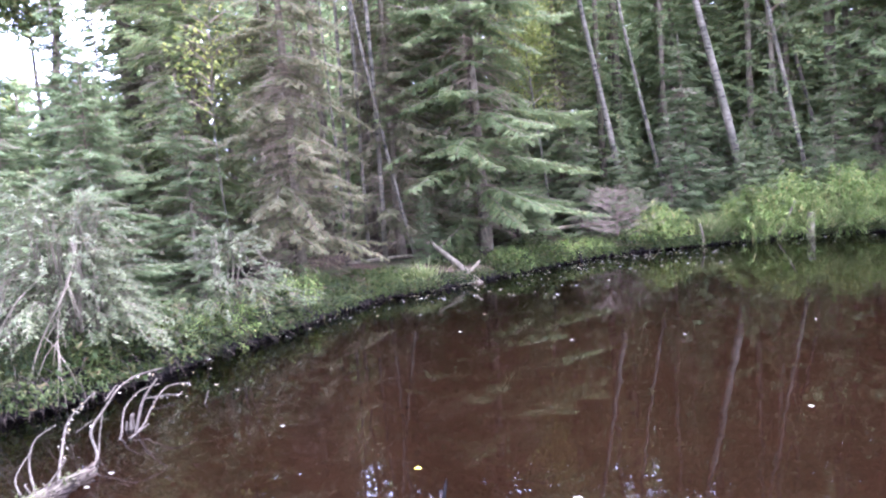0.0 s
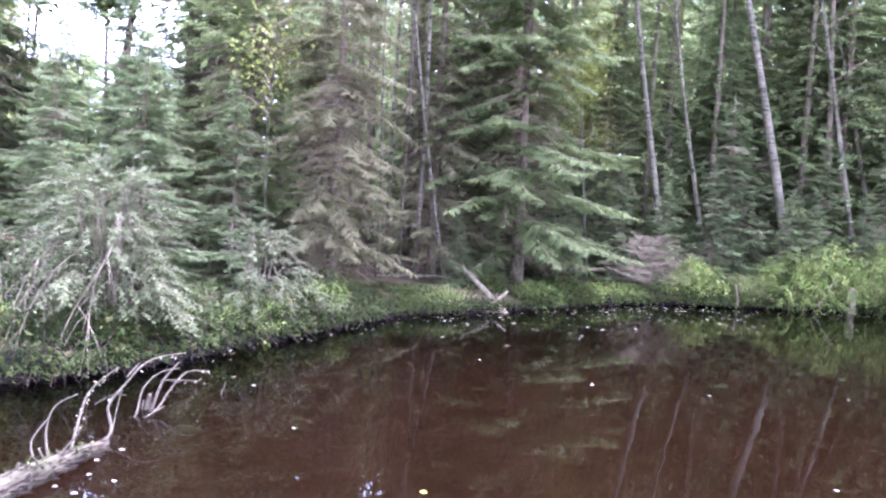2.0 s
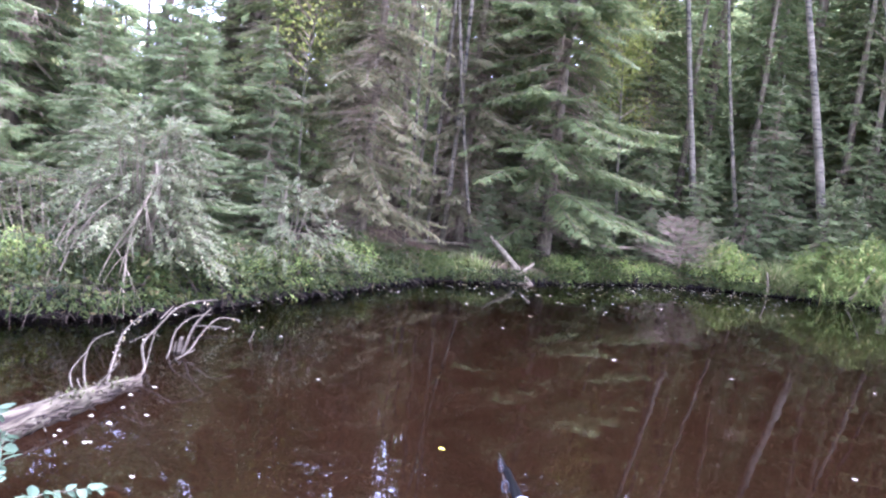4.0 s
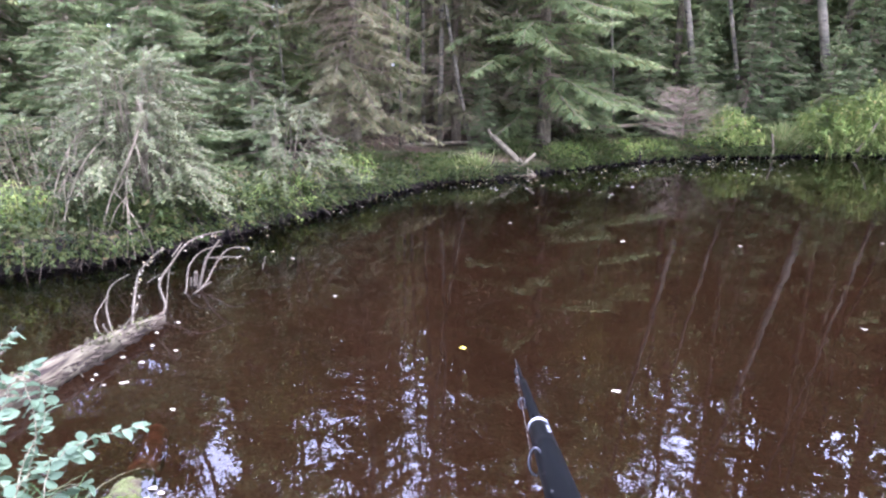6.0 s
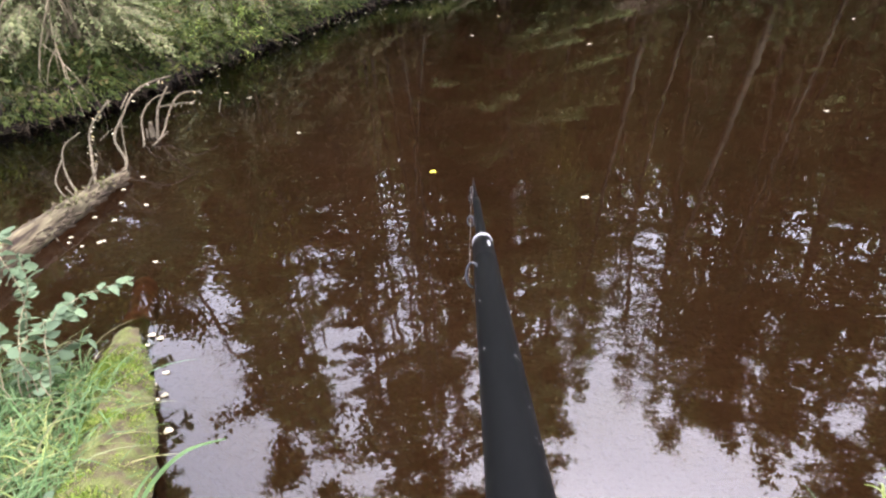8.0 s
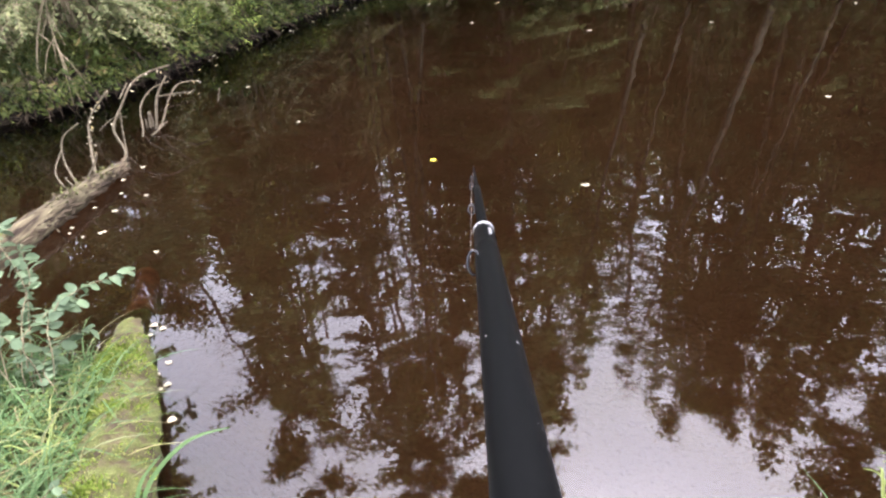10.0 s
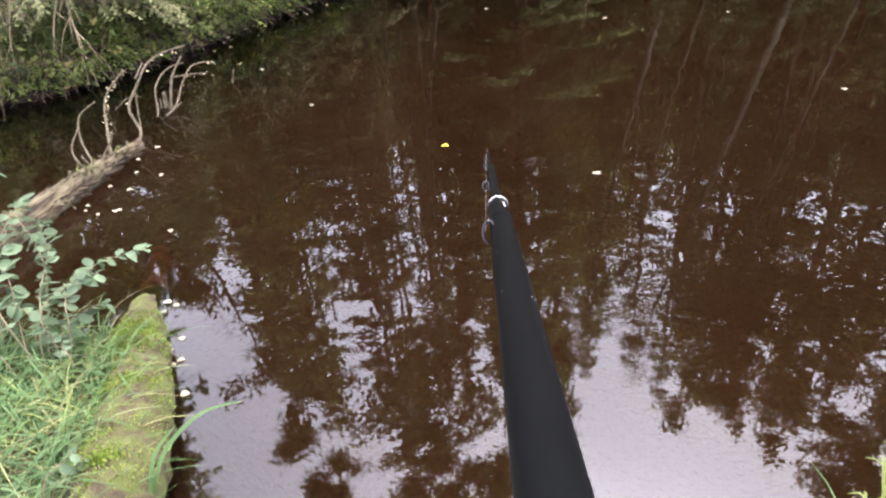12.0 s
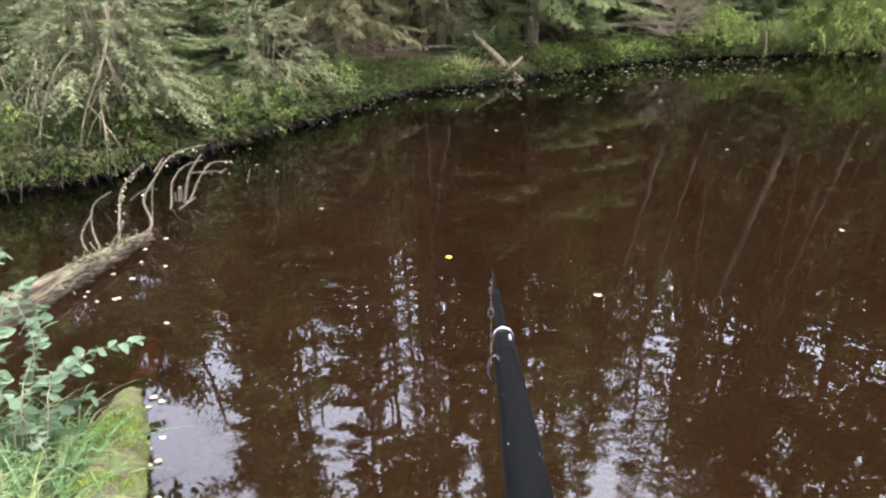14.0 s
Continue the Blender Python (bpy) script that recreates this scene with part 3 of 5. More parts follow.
birch("pale old birch trunk rising against the sky", (-10.1, 13.7), (-8.6, 15.2, 14), 0.13, 1400, 7, 0.55)
birch("yellow-green young birch behind the spruces", (1.75, 15.9), (1.35, 16.1, 9.6), 0.035, 7500, 8, 0.36, 1.15, YELLOW_LEAF)
birch("pale yellow-green birch at the edge of the sky", (-10.6, 12.4), (-10.9, 12.8, 8.2), 0.05, 3600, 10, 0.42, 1.3, YELLOW_LEAF)
# x, y, height, leaves, spread of the high crowns over the pond's far side
HIGH_CROWNS = ((-7.6, 15.2, 23.5, 8500, 3.6), (-4.3, 17.0, 24.5, 7000, 3.6), (-2.6, 17.2, 28, 9500, 4.4), (-0.6, 17.8, 30, 10500, 4.6), (1.4, 17.6, 27, 7500, 3.6),
               (7.4, 18.9, 22.5, 3400, 2.4), (7.9, 17.0, 18, 5500, 3.4), (10.1, 17.4, 20, 6500, 3.8), (12.4, 15.6, 22, 7500, 4.2))
for k, (x, y, h, leaves, spread) in enumerate(HIGH_CROWNS):
    birch("tall dark-stemmed birch with a loose high crown above the spruces", (x, y), (x - 0.5, y + 0.3, h), 0.08, leaves, 20 + k, 0.5, spread, size=0.17, skin=SPRUCE_BARK)
birch("tall birch with a bare stem and a high spreading crown", (-9.3, 13.4), (-9.5, 13.6, 9.5), 0.07, 4500, 40, 0.6, 1.6, size=0.13)
birch("tall birch with a bare stem and a high spreading crown", (-11.3, 13.4), (-11.2, 13.6, 9.8), 0.06, 3500, 41, 0.6, 1.6, size=0.13)
birch("small yellowing birch between the spruces", (-4.3, 10.6), (-4.25, 10.5, 6.3), 0.016, 700, 9, 0.5, 0.9, YELLOW_LEAF)


def bare_trunk(label, x, y, top, radius, seed, mat=None):
    ob = thing("dead_tree", label, "tree", (x, y, 0), "bare trees in the wood")
    b = Buf()
    z0 = gz(x, y) - 0.1
    b.tube([(0.05 * math.sin(i + seed), 0.05 * math.cos(i * 1.3 + seed), z0 + top * i / 6) for i in range(7)], lerp(radius, radius * 0.5, 7), 8, rough=0.08)
    part("trunk", b, mat or SPRUCE_BARK, ob, "", True)
    tw = Buf()
    r = random.Random(seed)
    for _ in range(14):
        h, az, ln = r.uniform(1, min(top, 7)), r.uniform(0, 6.28), r.uniform(0.2, 0.8)
        p = Vector((0, 0, h))
        tw.tube([p, p + Vector((math.cos(az) * ln, math.sin(az) * ln, r.uniform(-0.3, 0.1)))], [0.01, 0.003], 3, cap=False)
    part("dead_brushwood", tw, TWIG, ob, kind="stuff")


for i, (x, y, top, radius) in enumerate(((-2.9, 16.8, 14, 0.12), (-5.1, 13.0, 9, 0.07), (-8.7, 15.8, 13, 0.13), (-0.9, 17.8, 15, 0.10), (0.6, 16.4, 13, 0.08), (4.6, 20.0, 14, 0.11),
                                         (6.4, 20.5, 14, 0.10), (1.2, 20.0, 15, 0.12), (-6.4, 15.0, 13, 0.10), (8.2, 21.0, 14, 0.11), (-4.0, 17.0, 14, 0.11), (3.2, 21.5, 15, 0.12), (-0.6, 15.5, 12, 0.06), (-3.6, 14.8, 12, 0.08))):
    bare_trunk("bare grey-brown tree in the shaded wood", x, y, top, radius, i)
for i, (x, y, top, radius) in enumerate(((-2.62, 13.0, 11, 0.05), (-2.28, 12.75, 12, 0.04), (-1.93, 12.55, 10, 0.055), (-2.75, 12.4, 7, 0.035))):
    bare_trunk("slim pale bare tree beside the dark gap in the wood", x, y, top, radius, 60 + i, BIRCH_BARK)


# ---- bushes and herbs on the far bank ----
def bush(name, label, at, height, spread, leaf_mat, leaves, size, seed, lean=(0, 0), slender=2.0, stems=24):
    """Many arching stems from a wide foot, drooping outwards, leafy down to the ground."""
    r = random.Random(seed)
    ob = thing(name, label, "bush", (at[0], at[1], gz(*at)), "bushes on the far bank")
    st, lf = Buf(), Buf()
    tips = []
    for _ in range(stems):
        az, ln = r.uniform(0, 6.28), height * (0.25 + 0.75 * r.random() ** 1.4)
        o = Vector((math.cos(az), math.sin(az), 0)) * spread
        foot = o * r.uniform(0, 0.35)
        top = o * (r.uniform(0.3, 1.3) * (1.25 - 0.8 * ln / height)) + Vector((lean[0], lean[1], ln))
        run = bend([foot, foot.lerp(top, 0.5) + Vector((0, 0, 0.15 * ln)), top, top + o * r.uniform(0.2, 0.5) + Vector((lean[0], lean[1], -ln * r.uniform(0.25, 0.65)))], 6)
        st.tube(run, lerp(0.009, 0.0025, len(run)), 4, cap=False)
        tips += run[4:]
    centre = Vector((lean[0], lean[1], height * 0.45))
    for _ in range(leaves // 9):
        p = r.choice(tips) + Vector((r.gauss(0, 0.07), r.gauss(0, 0.07), r.gauss(0, 0.05)))
        o = p - centre
        o.z *= 0.25
        d = (o.normalized() + Vector((r.uniform(-0.7, 0.7), r.uniform(-0.7, 0.7), r.uniform(-0.55, 0.15)))).normalized()
        flat = Vector((r.uniform(-0.3, 0.3), r.uniform(-0.45, 0.1), 1))
        cross = d.cross(flat).normalized()
        ln = r.uniform(0.16, 0.32)
        for k in range(9):
            s = (k + 1) / 9
            q = p + d * (ln * s) + Vector((0, 0, -0.22 * ln * s * s))
            lf.leaf(q, d * r.uniform(0.5, 1.0) + cross * ((1 if k % 2 else -1) * r.uniform(0.5, 1.0)) + Vector((0, 0, r.uniform(-0.5, 0.05))), flat + Vector((r.uniform(-0.4, 0.4), r.uniform(-0.4, 0.4), 0)), size * r.uniform(0.7, 1.2), size / slender * r.uniform(0.8, 1.2))
        st.tube([p, p + d * (ln * 0.5), p + d * ln - Vector((0, 0, 0.2 * ln))], [0.003, 0.002, 0.0012], 3, cap=False)
    part("stem", st, SPRUCE_BARK, ob, "thin grey-brown stems", kind="stuff")
    part("leaves", lf, leaf_mat, ob, kind="stuff")
    return ob


WILLOW = bush("willow_bush", "silvery grey-green willow bush overhanging the water", (-4.35, 6.3), 1.95, 0.5, WILLOW_LEAF, 7400, 0.06, 31, (0.08, -0.1), 1.7, 36)
bush("willow_bush", "low silvery willow bush beside the larger one", (-3.45, 8.05), 1.15, 0.46, WILLOW_LEAF, 2400, 0.06, 32, (0.15, -0.05), 1.7)
bush("green_bush", "pale green bush low on the bank", (-5.7, 6.3), 1.1, 0.9, SHADED_HERB, 3600, 0.07, 33, (0, -0.1))
bush("green_bush", "green bush at the water's edge under spruces", (-6.9, 5.0), 1.4, 1.0, SHADED_HERB, 3400, 0.07, 34)


def dead_sapling(label, at, height, spread, seed):
    """A small dead spruce: upright stem, dense bare curving twigs to all sides."""
    r = random.Random(seed)
    ob = thing("dead_sapling", label, "tree", (at[0], at[1], gz(*at)))
    st, b = Buf(), Buf()
    st.tube([(0, 0, -0.05), (0.02, 0, height * 0.5), (0, 0.02, height)], [0.02, 0.014, 0.003], 6)
    for _ in range(95):
        h, az = height * r.uniform(0.08, 0.95), r.uniform(0, 6.28)
        ln = spread * (1.1 - h / height) ** 0.4 * r.uniform(0.5, 1.1)
        o = Vector((math.cos(az), math.sin(az), 0))
        side = Vector((-o.y, o.x, 0))
        run = [Vector((0, 0, h)) + o * (ln * s) + Vector((0, 0, ln * (-0.15 * s + 0.42 * s * s))) for s in lerp(0, 1, 6)]
        b.tube(run, lerp(0.006, 0.0025, 6), 3, cap=False)
        for _ in range(9):
            k = r.randrange(1, 6)
            q = run[k] + o * r.uniform(0, 0.12) + side * r.uniform(-0.16, 0.16) + Vector((0, 0, r.uniform(-0.10, 0.10)))
            b.tube([run[k], q], [0.0035, 0.002], 3, cap=False)
    part("stem", st, DRY_PINK, ob, "", True)
    part("dead_brushwood", b, DRY_PINK, ob, "bare pinkish-grey twigs", kind="stuff")


DRY_PINK = bark("dry_pink_twig", [(0.3, (0.162, 0.122, 0.078)), (0.7, (0.294, 0.240, 0.156))], 30, (1, 1, 0.3))
dead_sapling("dead pinkish-grey spruce sapling on the far bank", (3.15, 14.55), 1.25, 1.25, 41)


def hanging_branch(pts, radius, seed, label):
    """A bare drooping willow branch with side twigs that reach the water."""
    r = random.Random(seed)
    b = Buf()
    run = bend(pts, 6)
    b.tube(run, lerp(radius, radius * 0.3, len(run)), 5)
    for _ in range(10):
        i = r.randrange(3, len(run) - 2)
        p = run[i]
        q = p + Vector((r.uniform(-0.22, 0.22), r.uniform(-0.25, 0.1), r.uniform(-0.55, -0.2)))
        q.z = max(q.z, 0.02)
        b.tube(bend([p, p.lerp(q, 0.5) + Vector((0, 0, 0.05)), q], 3), lerp(0.007, 0.002, 7), 3, cap=False)
    ob = part("bare_branch", b, BRIGHTENED_WOOD, WILLOW, label)
    ob.matrix_basis = Matrix.Translation(-WILLOW.location)


hanging_branch([(-4.2, 6.3, 1.5), (-4.05, 5.85, 1.1), (-4.2, 5.55, 0.55), (-4.28, 5.35, 0.02)], 0.016, 51, "pale bare willow branch hanging down to the water")
hanging_branch([(-4.6, 6.1, 1.35), (-4.75, 5.8, 1.05), (-4.85, 5.6, 0.6), (-4.9, 5.35, 0.05)], 0.010, 54, "thin bare willow branch drooping to the water")
hanging_branch([(-4.55, 6.1, 1.0), (-4.72, 5.75, 0.85), (-4.78, 5.5, 0.45), (-4.70, 5.25, 0.02)], 0.009, 55, "thin bare willow branch drooping to the water")
hanging_branch([(-4.5, 6.2, 1.2), (-4.5, 5.7, 0.95), (-4.6, 5.45, 0.5), (-4.55, 5.2, 0.02)], 0.012, 52, "thin bare willow branch drooping to the water")
hanging_branch([(-4.3, 6.1, 1.0), (-4.1, 5.7, 0.7), (-4.0, 5.5, 0.35), (-3.95, 5.35, 0.02)], 0.010, 53, "thin bare willow branch drooping to the water")


def along_shore(u):
    """A point of the far shoreline and its way inland, u from 0 to 1 between the visible ends."""
    pts = [Vector(p) for p in FAR_SHORE[3:21]]
    lens = [(pts[i + 1] - pts[i]).length for i in range(len(pts) - 1)]
    s = u * sum(lens)
    for i, ln in enumerate(lens):
        if s <= ln:
            d = (pts[i + 1] - pts[i]).normalized()
            return pts[i] + d * s, Vector((-d.y, d.x))
        s -= ln
    return pts[-1], Vector((0, 1))


def bank_herbs():
    r = random.Random(61)
    herb, gr = Buf(), Buf()
    for _ in range(5200):
        u = r.random()
        p, inland = along_shore(u)
        if r.random() > 0.5 + 0.5 * math.sin(u * 61) * math.sin(u * 23 + 1):
            continue
        d = abs(r.gauss(0, 0.7)) - (0.20 if u > 0.45 else 0.06)
        p = p + inland * d
        if -1.15 < p.x < 0.3 and p.y < 11.95 or p.x < -3.7 and r.random() < 0.1:
            continue
        z = max(gz(p.x, p.y), 0.05)
        tall = (0.7 + 0.5 * math.sin(u * 97) * math.sin(u * 41)) * max(0.08, (0.36 if p.x < -2.6 else 0.13 if p.x < 0.3 else 0.24 if p.x < 3.8 else 0.16) * r.uniform(0.5, 1.4) * (1.2 - 0.3 * d))
        for _ in range(12):
            q = Vector((p.x + r.gauss(0, 0.07), p.y + r.gauss(0, 0.07), z + tall * r.uniform(0.1, 1.1)))
            herb.leaf(q, Vector((r.uniform(-1, 1), r.uniform(-1, 1), r.uniform(-0.6, 0.5))), Vector((r.uniform(-0.5, 0.5), r.uniform(-0.8, 0.2), 1)), *r.choice(((0.04, 0.02), (0.06, 0.03), (0.075, 0.045), (0.11, 0.05), (0.13, 0.016))))
    for _ in range(3400):
        u = r.random()
        p, inland = along_shore(u)
        p = p + inland * (abs(r.gauss(0, 0.5)) - 0.03)
        if math.sin(2.3 * p.x + 1.1) * math.sin(1.9 * p.y - 0.7 * p.x) < r.uniform(-0.5, 0.3):
            continue
        a = r.uniform(0, 6.28)
        gr.blade((p.x, p.y, gz(p.x, p.y) - 0.02), (math.cos(a) * 0.3 - inland.x * 0.35, math.sin(a) * 0.3 - inland.y * 0.35), r.uniform(0.15, 0.42), r.uniform(0.008, 0.016), 0.36, 3)
    for _ in range(3600):
        u = r.random()
        if r.random() > 0.55 + 0.45 * math.sin(u * 83 + 2) * math.sin(u * 37):
            continue
        p, inland = along_shore(u)
        p = p + inland * r.uniform(-0.09, 0.14)
        a = r.uniform(0, 6.28)
        gr.blade((p.x, p.y, max(gz(p.x, p.y), 0.09)), (math.cos(a) * 0.25 - inland.x * 0.6, math.sin(a) * 0.25 - inland.y * 0.6), r.uniform(0.14, 0.36), r.uniform(0.008, 0.015), 0.65, 4)
    for _ in range(2600):
        u = r.random()
        if r.random() > 0.4 + 0.6 * math.sin(u * 71 + 1) * math.sin(u * 29):
            continue
        p, inland = along_shore(u)
        p = p + inland * r.uniform(-0.15, 0.08)
        for _ in range(6):
            q = Vector((p.x + r.gauss(0, 0.05), p.y + r.gauss(0, 0.05), r.uniform(0.05, 0.26)))
            herb.leaf(q, Vector((r.uniform(-1, 1) - inland.x, r.uniform(-1, 1) - inland.y, r.uniform(-1.2, 0.1))), Vector((r.uniform(-0.5, 0.5), r.uniform(-0.8, 0.2), 1)), r.uniform(0.04, 0.09), r.uniform(0.02, 0.04))
    solid("undergrowth", herb, SHADED_HERB, "low green herbs and bilberry leaves along the far bank", "plants", kind="stuff")
    solid("bank_grass", gr, SHADED_HERB, "short green grass along the edge of the far bank", "grass", kind="stuff")


bank_herbs()


def herb_clump(label, at, height, spread, leaves, size, seed, mat=None):
    """A lush rounded clump: arching stems with broad leaves, loose at its rim, a few long blades."""
    r = random.Random(seed)
    st, lf, bl = Buf(), Buf(), Buf()
    x, y = at
    ob = thing("herb_clump", label, "plant", (x, y, gz(x, y)), "herb clumps on the far bank")
    for _ in range(max(10, leaves // 26)):
        a, q = r.uniform(0, 6.28), spread * r.random() ** 0.7
        o = Vector((math.cos(a), math.sin(a), 0))
        foot = Vector((x, y, 0)) + o * (q * 0.8)
        foot.z = gz(foot.x, foot.y) - 0.03
        h = height * (1.0 - 0.55 * (q / spread) ** 2) * r.uniform(0.7, 1.15)
        top = foot + o * (q * 0.35 + 0.06) + Vector((r.uniform(-0.08, 0.08), -0.06, h))
        tip = top + o * 0.10 + Vector((0, -0.07, -0.25 * h))
        run = bend([foot, foot.lerp(top, 0.6) + Vector((0, 0, 0.1 * h)), top, tip], 4)
        st.tube(run, lerp(0.005, 0.002, len(run)), 3, cap=False)
        for k in range(22):
            p = run[r.randrange(2, len(run))] + Vector((r.gauss(0, 0.035), r.gauss(0, 0.035), r.gauss(0, 0.03)))
            lf.leaf(p, Vector((r.uniform(-1, 1), r.uniform(-1, 0.8), r.uniform(-0.9, 0.4))), Vector((r.uniform(-0.6, 0.6), r.uniform(-0.8, 0.3), 1)), 0.78 * size * r.uniform(0.6, 1.3), size * r.uniform(0.20, 0.36))
        for k in range(8):
            bl.blade(tuple(foot), (o.x * r.uniform(0.1, 0.6), o.y * r.uniform(0.1, 0.6) - 0.15), h * r.uniform(0.7, 1.25), r.uniform(0.010, 0.018), r.uniform(0.25, 0.6), 5)
    back = Matrix.Translation((-x, -y, -gz(x, y)))
    for piece in (part("stem", st, mat or HERB_LIGHT, ob, kind="stuff"), part("leaves", lf, mat or HERB_LIGHT, ob, kind="stuff"), part("foliage", bl, mat or HERB_LIGHT, ob, kind="stuff")):
        piece.matrix_basis = back
    return ob


def shore_clumps():
    r = random.Random(67)
    for k in range(46):
        u = (k + r.uniform(0.1, 0.9)) / 46
        p, inland = along_shore(u)
        p = p + inland * r.choice((0.12, 0.2, 0.35, 0.7, 1.0))
        if -1.15 < p.x < 0.3 and p.y < 12.0 or p.x > 3.9 or r.random() < 0.22:
            continue
        h = r.uniform(0.20, 0.42) * (1.25 if p.x < -2.6 else 0.85)
        # left of the willow most clumps take the green darkened for shade
        bright = r.random() < (0.3 if p.x < -4.1 else 0.95 if p.x < -2.2 else 0.6)
        herb_clump("lush light green herbs on the edge of the bank" if bright else "low herbs on the bank, shade put into their darker green", (p.x, p.y), h, r.uniform(0.22, 0.45), r.randrange(420, 760), r.uniform(0.06, 0.085), 300 + k, HERB_LIGHT if bright else SHADED_HERB)


shore_clumps()


def sedge(label, at, n, length, spread, seed, mat=SEDGE):
    r = random.Random(seed)
    b = Buf()
    x, y = at
    z = gz(x, y)
    for _ in range(n):
        a, q = r.uniform(0, 6.28), abs(r.gauss(0, 0.5)) * spread
        bx, by = x + math.cos(a) * q, y + math.sin(a) * q * 0.6
        b.blade((bx, by, gz(bx, by) - 0.03), (math.cos(a) * r.uniform(0.1, 0.5), math.sin(a) * r.uniform(0.1, 0.5) - 0.2), length * r.uniform(0.55, 1.15), r.uniform(0.012, 0.024), r.uniform(0.15, 0.4), 5)
    return solid("sedge_clump", b, mat, label, "grass clump", "sedge clumps on the far bank")


herb_clump("bright green herb clump beside the dead twigs", (4.2, 14.8), 0.80, 0.52, 1700, 0.10, 71)
sedge("straw-coloured sedge drooping over the water", (5.35, 14.85), 600, 0.75, 0.45, 72)
herb_clump("tall bright green herb clump overhanging the water", (6.35, 15.1), 1.0, 0.62, 2400, 0.11, 73)
herb_clump("lush green herb clump rising from the far bank", (7.25, 15.25), 1.25, 0.70, 2800, 0.12, 74)
sedge("pale green sedge leaning out from the herb clumps", (6.8, 14.95), 420, 0.9, 0.8, 173)
sedge("tall green sedge clump at the far bank", (8.2, 15.2), 700, 1.2, 0.8, 75)
herb_clump("broad green herbs at the water's edge", (8.6, 15.35), 1.3, 0.75, 2800, 0.12, 76)
herb_clump("green herbs at the bend of the bank", (9.9, 15.2), 1.3, 0.85, 2800, 0.12, 176)
herb_clump("green herbs low at the bend of the bank", (11.2, 14.6), 1.2, 0.9, 2400, 0.12, 177)
sedge("small grass tuft on the undercut bank", (0.4, 12.2), 240, 0.4, 0.5, 77)
sedge("small grass tuft beside the crossed logs", (-1.0, 10.95), 240, 0.4, 0.45, 78)
sedge("light green grass tuft below the willow", (-3.3, 7.0), 320, 0.45, 0.5, 79, SHADED_HERB)


def fern(label, at, seed):
    r = random.Random(seed)
    ob = thing("fern", label, "fern", (at[0], at[1], gz(*at)), "ferns on the far bank")
    for k in range(8):
        b = Buf()
        a = k * 0.785 + r.uniform(-0.2, 0.2)
        out = Vector((math.cos(a), math.sin(a), 0))
        side = Vector((-out.y, out.x, 0))
        ln = r.uniform(0.4, 0.6)
        run = [out * (ln * s) + Vector((0, 0, 0.9 * ln * s - 0.75 * ln * s * s)) for s in lerp(0, 1, 14)]
        b.tube(run, lerp(0.005, 0.001, 14), 3, cap=False)
        for i in range(2, 14):
            for sg in (-1, 1):
                w = 0.13 * math.sin(math.pi * (i / 14) ** 0.7) + 0.02
                b.leaf(run[i], side * sg + out * 0.35 + Vector((0, 0, -0.15)), Vector((0, 0, 1)), w, 0.03)
        part("frond", b, SHADED_HERB, ob)


for i, at in enumerate(((-3.45, 7.15), (-3.75, 6.75), (-2.75, 8.6), (-4.9, 6.0), (-5.4, 5.6), (-3.0, 8.3))):
    fern("light green fern on the edge of the bank", at, 80 + i)


